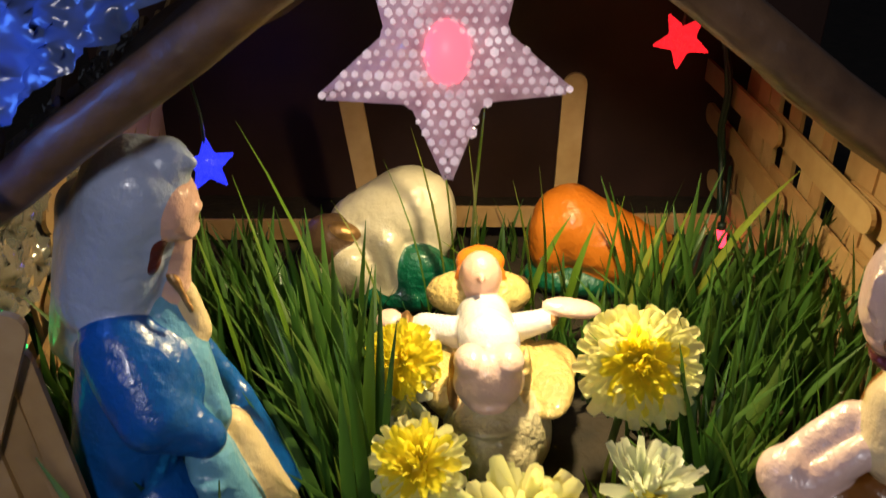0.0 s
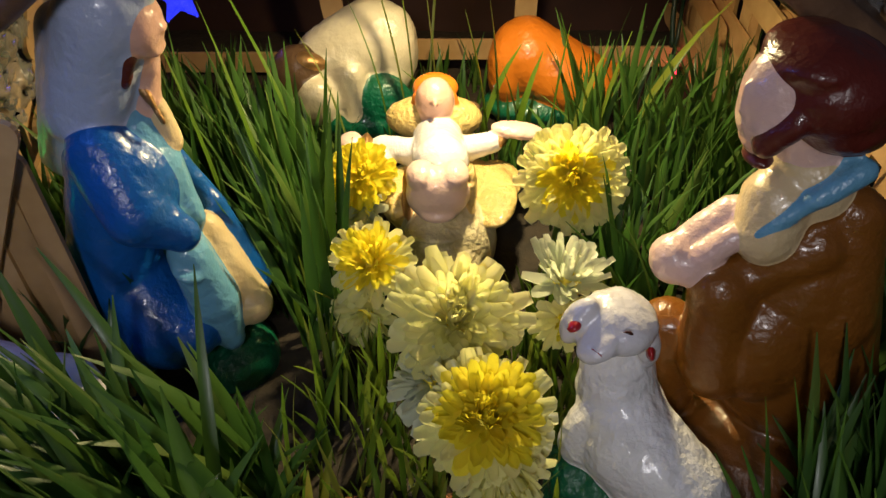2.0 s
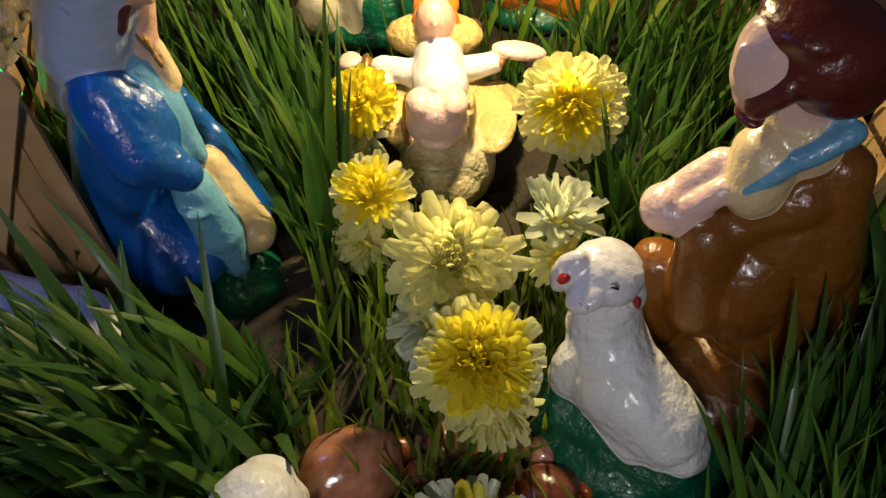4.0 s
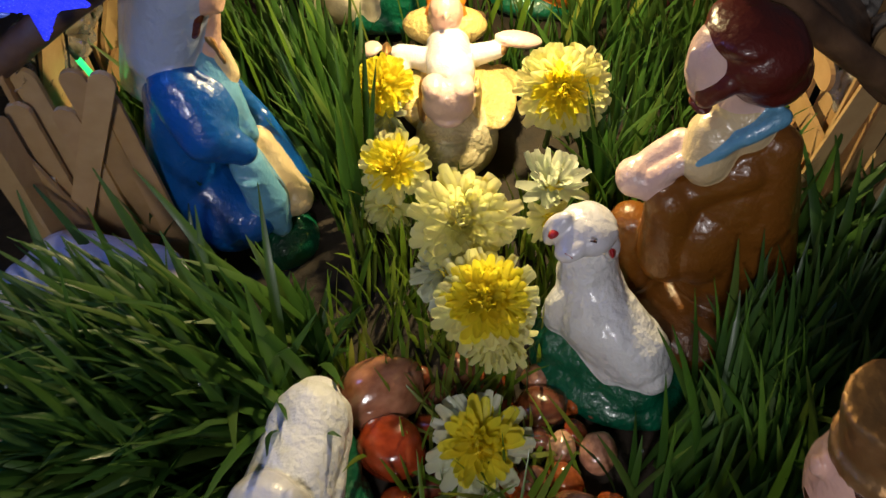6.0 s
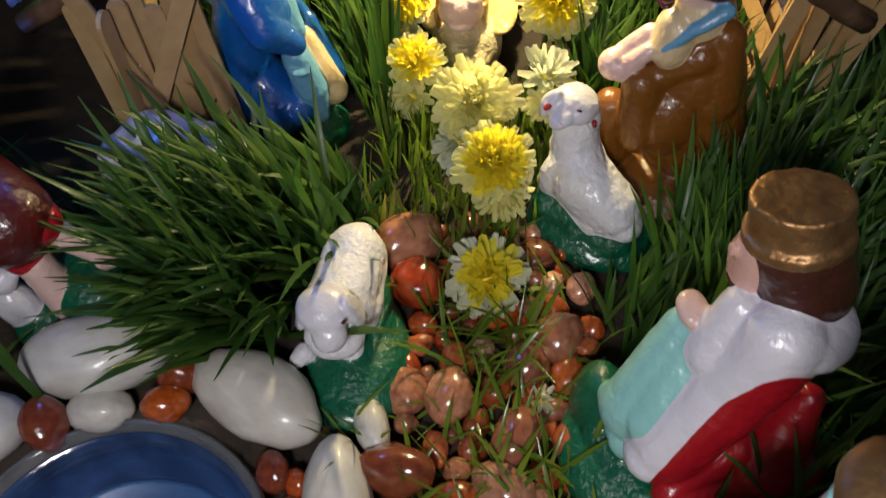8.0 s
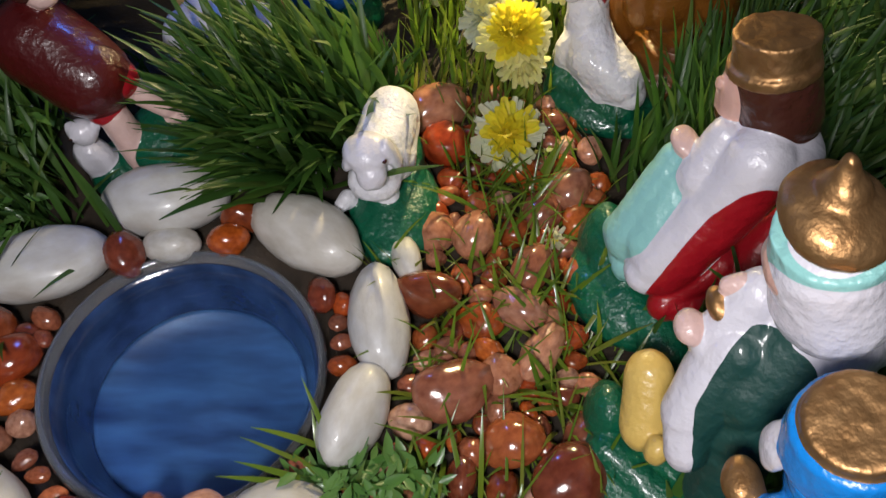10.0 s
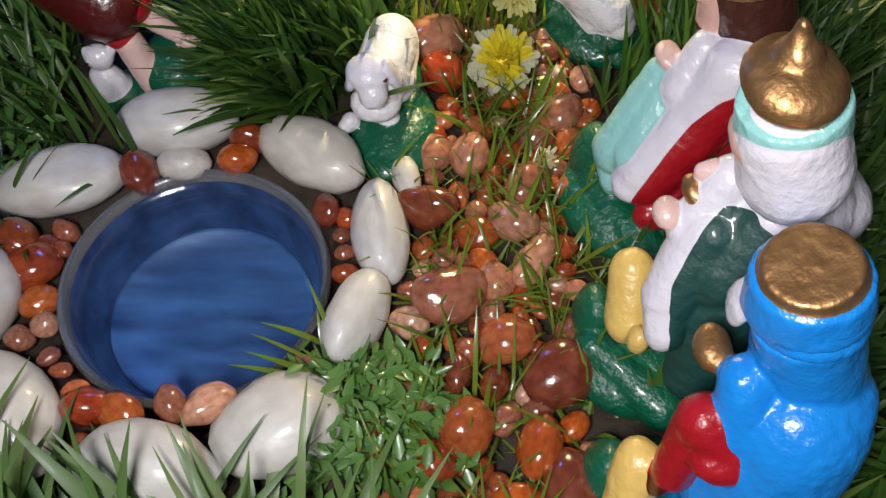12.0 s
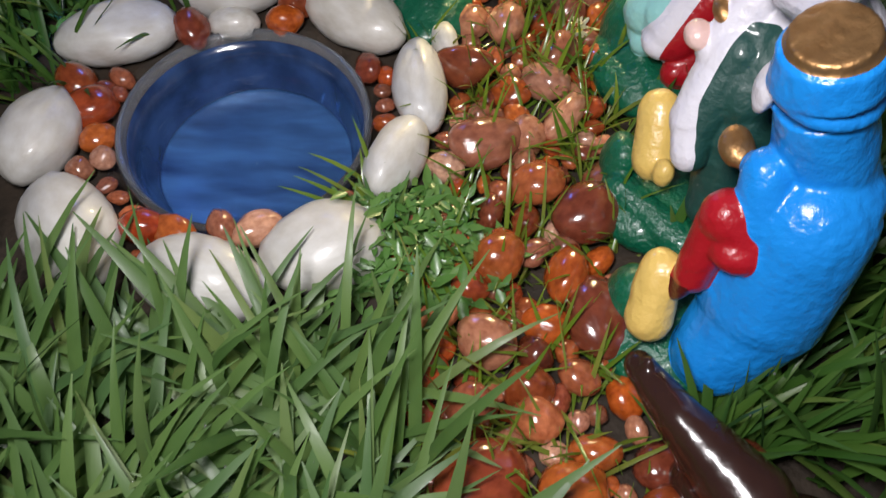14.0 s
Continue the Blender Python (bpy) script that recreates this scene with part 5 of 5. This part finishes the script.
SOLID = [  # round keep-outs where figures stand: x, y, radius
    (-0.058, 0.152, 0.032), (0.103, 0.122, 0.035), (0.016, 0.215, 0.040), (0.010, 0.245, 0.030), (0.058, 0.200, 0.016), (-0.014, 0.205, 0.012), (0.070, 0.092, 0.026), (-0.031, 0.040, 0.028), (-0.030, 0.014, 0.018), (-0.124, 0.108, 0.030), (-0.152, 0.074, 0.036),
    (-0.185, 0.104, 0.018), (0.084, 0.000, 0.028), (0.082, -0.076, 0.026), (0.080, -0.140, 0.028), (-0.014, 0.314, 0.026), (0.058, 0.322, 0.026), (0.100, -0.222, 0.030)]


def free(x, y, pad=0.0):
    if math.hypot(x - POND.x, y - POND.y) < POND_R + 0.012:
        return False
    return all(math.hypot(x - a, y - b) > r + pad for a, b, r in SOLID) and not blocked(x, y, 0.002)


def grow(rng, n, area, length, width, lean, bend, head=None, spread=0.8, path=True, clump=0.5):
    """n blades in the box area; head is the way they lean."""
    x0, x1, y0, y1 = area
    spots, centre = [], None
    tries = 0
    while len(spots) < n and tries < n * 12:
        tries += 1
        if centre is None or rng.random() > clump:
            centre = (rng.uniform(x0, x1), rng.uniform(y0, y1))
        x, y = centre[0] + rng.gauss(0, 0.003), centre[1] + rng.gauss(0, 0.003)
        if not free(x, y):
            centre = None
            continue
        if path and abs(x - 0.020 - 0.012 * math.sin(y * 18)) < (0.034 if y > -0.05 else 0.044) and y < 0.10 and rng.random() < 0.96:
            centre = None
            continue
        h = rng.uniform(0, 2 * math.pi) if head is None else head + rng.gauss(0, spread)
        spots.append((x, y, ground_z(x, y) - 0.002, h, rng.uniform(*length), rng.uniform(*width), max(0, rng.gauss(*lean)), rng.uniform(*bend), rng.gauss(0, 0.5)))
    return spots


def make_grass():
    rng = random.Random(21)
    W = math.pi
    # meadow between the woman and the resting sheep, leaning out to the pond
    a = grow(rng, 380, (-0.096, -0.028, 0.050, 0.106), (0.055, 0.095), (0.0034, 0.0056), (0.30, 0.18), (0.1, 0.8), W * 1.08, 0.8, True, 0.7)
    a += grow(rng, 190, (-0.084, -0.050, 0.046, 0.092), (0.050, 0.082), (0.0034, 0.0054), (0.55, 0.20), (0.1, 0.7), W * 1.12, 0.6, True, 0.7)
    a += grow(rng, 130, (-0.105, -0.030, 0.090, 0.132), (0.022, 0.042), (0.0022, 0.0036), (0.30, 0.20), (0.1, 0.8), None, 0.6)
    blades("left_meadow_grass", a, "dense dark green wheat grass, long wet blades", GRASS)
    # round the manger and the cows
    a = grow(rng, 230, (-0.085, -0.022, 0.165, 0.250), (0.050, 0.080), (0.0022, 0.0042), (0.15, 0.12), (0.0, 0.5), W * 0.9, 0.9, False)
    a += grow(rng, 430, (0.072, 0.145, 0.150, 0.300), (0.042, 0.072), (0.0020, 0.0036), (0.12, 0.12), (0.0, 0.6), None, 1.0, False)
    a += grow(rng, 420, (-0.120, 0.108, 0.250, 0.345), (0.018, 0.034), (0.0014, 0.0024), (0.15, 0.12), (0.0, 0.6), None, 1.0, False)
    a += grow(rng, 240, (-0.030, 0.080, 0.165, 0.270), (0.014, 0.030), (0.0014, 0.0026), (0.15, 0.12), (0.0, 0.6), None, 1.0, False)
    a += grow(rng, 260, (-0.125, -0.080, 0.150, 0.260), (0.040, 0.060), (0.0020, 0.0036), (0.15, 0.12), (0.0, 0.6), None, 1.0, False)
    blades("stable_grass", a, "upright thin green grass inside the stable", GRASS)
    # below the flowers
    a = grow(rng, 420, (-0.030, 0.070, 0.085, 0.190), (0.020, 0.042), (0.0014, 0.0026), (0.12, 0.12), (0.0, 0.5), None, 1.0, False)
    a += grow(rng, 120, (0.000, 0.050, 0.050, 0.100), (0.015, 0.034), (0.0010, 0.0018), (0.15, 0.15), (0.0, 0.5), None, 1.0, False)
    blades("flower_bed_grass", a, "short light green grass under the flowers", PALE_GRASS)
    # right side beside and behind the kings and the man
    a = grow(rng, 1500, (0.108, 0.260, -0.240, 0.160), (0.050, 0.090), (0.0028, 0.0048), (0.30, 0.16), (0.2, 0.9), 0.3, 1.0)
    a += grow(rng, 260, (0.096, 0.150, 0.038, 0.092), (0.055, 0.082), (0.0026, 0.0044), (0.22, 0.14), (0.1, 0.6), 0.9, 0.9)
    a += grow(rng, 90, (0.112, 0.150, 0.060, 0.100), (0.050, 0.070), (0.0030, 0.0050), (0.18, 0.14), (0.1, 0.6), 1.2, 1.2)
    a += grow(rng, 330, (0.072, 0.125, -0.200, 0.075), (0.030, 0.060), (0.0024, 0.0042), (0.25, 0.16), (0.1, 0.8), 0.6, 1.0, True, 0.6)
    blades("right_meadow_grass", a, "dense dark green wheat grass behind the kings", GRASS)
    # foreground left of the path
    a = grow(rng, 620, (-0.260, 0.000, -0.340, -0.172), (0.060, 0.100), (0.0034, 0.0058), (0.62, 0.25), (0.3, 1.3), 2.3, 1.1, True, 0.7)
    a += grow(rng, 260, (-0.200, 0.000, -0.320, -0.160), (0.055, 0.095), (0.0032, 0.0052), (0.60, 0.25), (0.3, 1.3), 0.3, 0.9, True, 0.7)
    a += grow(rng, 190, (-0.230, -0.005, -0.178, -0.140), (0.018, 0.038), (0.0030, 0.0048), (0.7, 0.25), (0.0, 0.7), 2.2, 1.2)
    a += grow(rng, 200, (-0.060, -0.010, -0.125, -0.080), (0.012, 0.030), (0.0020, 0.0034), (0.5, 0.3), (0.1, 0.8), None, 1.0)
    blades("front_meadow_grass", a, "flattened bright green grass in front of the pond", MEADOW)
    # far left
    a = grow(rng, 900, (-0.300, -0.150, -0.030, 0.120), (0.040, 0.070), (0.0020, 0.0038), (0.3, 0.2), (0.2, 0.9), W, 1.2)
    blades("far_left_grass", a, "dim green grass beside the pond", GRASS)
    # thin stray blades over the pebbles
    a = grow(rng, 760, (-0.022, 0.065, -0.270, 0.080), (0.018, 0.052), (0.0008, 0.0022), (0.7, 0.35), (0.1, 0.9), None, 1.0, False, 0.6)
    blades("path_grass", a, "thin yellow-green grass blades among the pebbles", PALE_GRASS)
    # tall single blades in front of the cows
    a = [(x, y, -0.004, h, l, w, le, b, 0.2) for x, y, h, l, w, le, b in (
        (-0.030, 0.240, W, 0.115, 0.0048, 0.16, 0.25), (-0.042, 0.215, W, 0.105, 0.0054, 0.10, 0.12), (0.006, 0.285, W, 0.118, 0.0040, 0.04, 0.12), (0.010, 0.290, 0.2, 0.110, 0.0035, 0.02, 0.08),
        (0.015, 0.275, W, 0.090, 0.0037, 0.02, 0.10), (0.040, 0.270, W, 0.082, 0.0040, 0.02, 0.12), (0.075, 0.262, 0.0, 0.072, 0.0040, 0.08, 0.15), (0.088, 0.265, 0.0, 0.090, 0.0048, 0.12, 0.55),
        (0.084, 0.260, W, 0.078, 0.0051, 0.22, 0.20), (0.060, 0.272, 0.0, 0.070, 0.0029, 0.02, 0.10), (0.033, 0.275, W, 0.060, 0.0040, 0.35, 0.50), (-0.055, 0.205, W, 0.100, 0.0046, 0.10, 0.10))]
    a += [(x, y, -0.004, h, l, w, 0.05, b, 0.3) for x, y, h, l, w, b in (
        (-0.004, 0.272, W, 0.085, 0.0044, 0.3), (0.003, 0.276, W, 0.095, 0.0048, 0.2), (0.030, 0.272, 0.3, 0.062, 0.0042, 0.5), (0.036, 0.268, W, 0.078, 0.0046, 0.2),
        (0.044, 0.266, 0.4, 0.060, 0.0040, 0.3), (0.050, 0.270, W, 0.055, 0.0036, 0.3), (-0.020, 0.262, W, 0.075, 0.0042, 0.4), (0.066, 0.262, 0.2, 0.066, 0.0040, 0.3))]
    # tufts among the pebbles and blades bending over the pond
    for cx, cy, k, l in ((0.023, -0.016, 12, 0.036), (0.034, 0.046, 12, 0.042), (-0.006, -0.022, 9, 0.034), (0.012, 0.036, 10, 0.036), (0.048, -0.010, 8, 0.034), (-0.028, 0.004, 9, 0.034), (0.040, -0.060, 7, 0.028)):
        for _ in range(k):
            a.append((cx + rng.gauss(0, 0.004), cy + rng.gauss(0, 0.004), -0.004, rng.uniform(0, 2 * W), l * rng.uniform(0.7, 1.2), rng.uniform(0.0012, 0.0026), rng.uniform(0.1, 0.6), rng.uniform(0.1, 0.7), 0.3))
    for _ in range(9):
        a.append((-0.047 + rng.gauss(0, 0.004), -0.088 + rng.gauss(0, 0.004), 0.0, W + rng.gauss(-0.3, 0.5), rng.uniform(0.026, 0.044), rng.uniform(0.0018, 0.0028), rng.uniform(0.5, 0.9), rng.uniform(0.2, 0.6), 0.3))
    blades("tall_grass", a, "tall bright yellow-green blades lit from above", PALE_GRASS)


make_grass()


def make_weeds():
    """Small leafy sprouts on short stems between stones and grass."""
    rng = random.Random(33)
    verts, faces = [], []
    for n, x0, x1, y0, y1, zt in ((420, -0.062, -0.006, -0.135, -0.085, 0.018), (90, -0.215, -0.185, -0.010, 0.045, 0.02), (120, -0.03, 0.01, -0.13, -0.10, 0.012), (90, -0.26, -0.19, 0.02, 0.11, 0.03)):
        for _ in range(n):
            x, y, z = rng.uniform(x0, x1), rng.uniform(y0, y1), rng.uniform(0.002, zt)
            if math.hypot(x - POND.x, y - POND.y) < POND_R + 0.004:
                continue
            m = pose(x, y, z, rng.uniform(-35, 35), rng.uniform(-35, 35), rng.uniform(0, 360)) @ Matrix.Scale(rng.uniform(0.0055, 0.0115), 4)
            b = len(verts)
            for p in ((0, 0, 0), (0.22, 0.35, 0.05), (0, 0.4, -0.04), (-0.22, 0.35, 0.05), (0.17, 0.75, 0.0), (0, 0.78, -0.06), (-0.17, 0.75, 0.0), (0, 1.1, -0.12)):
                verts.append(m @ Vector(p))
            faces += [(b, b + 1, b + 2), (b, b + 2, b + 3), (b + 1, b + 4, b + 5, b + 2), (b + 2, b + 5, b + 6, b + 3), (b + 4, b + 7, b + 5), (b + 5, b + 7, b + 6)]
    tagged(from_arrays("leafy_sprouts", verts, faces, LEAF), "small green leafy sprouts between stones and grass", "sprouts", kind="stuff")


make_weeds()


def make_dew():
    """Small water drops clinging to the blades."""
    rng = random.Random(8)
    bm = bmesh.new()
    bmesh.ops.create_icosphere(bm, subdivisions=1, radius=1)
    bm.verts.ensure_lookup_table()
    unit = np.array([tuple(v.co) for v in bm.verts])
    tris = np.array([[v.index for v in f.verts] for f in bm.faces])
    bm.free()
    V = np.concatenate([unit * rng.choice((0.0003, 0.0004, 0.0006)) + p for p in DEW])
    F = np.concatenate([tris + k * len(unit) for k in range(len(DEW))])
    tagged(from_arrays("dew_drops", V.tolist(), F.tolist(), DROP), "tiny clear water drops on the grass", "water drops", kind="stuff")


make_dew()
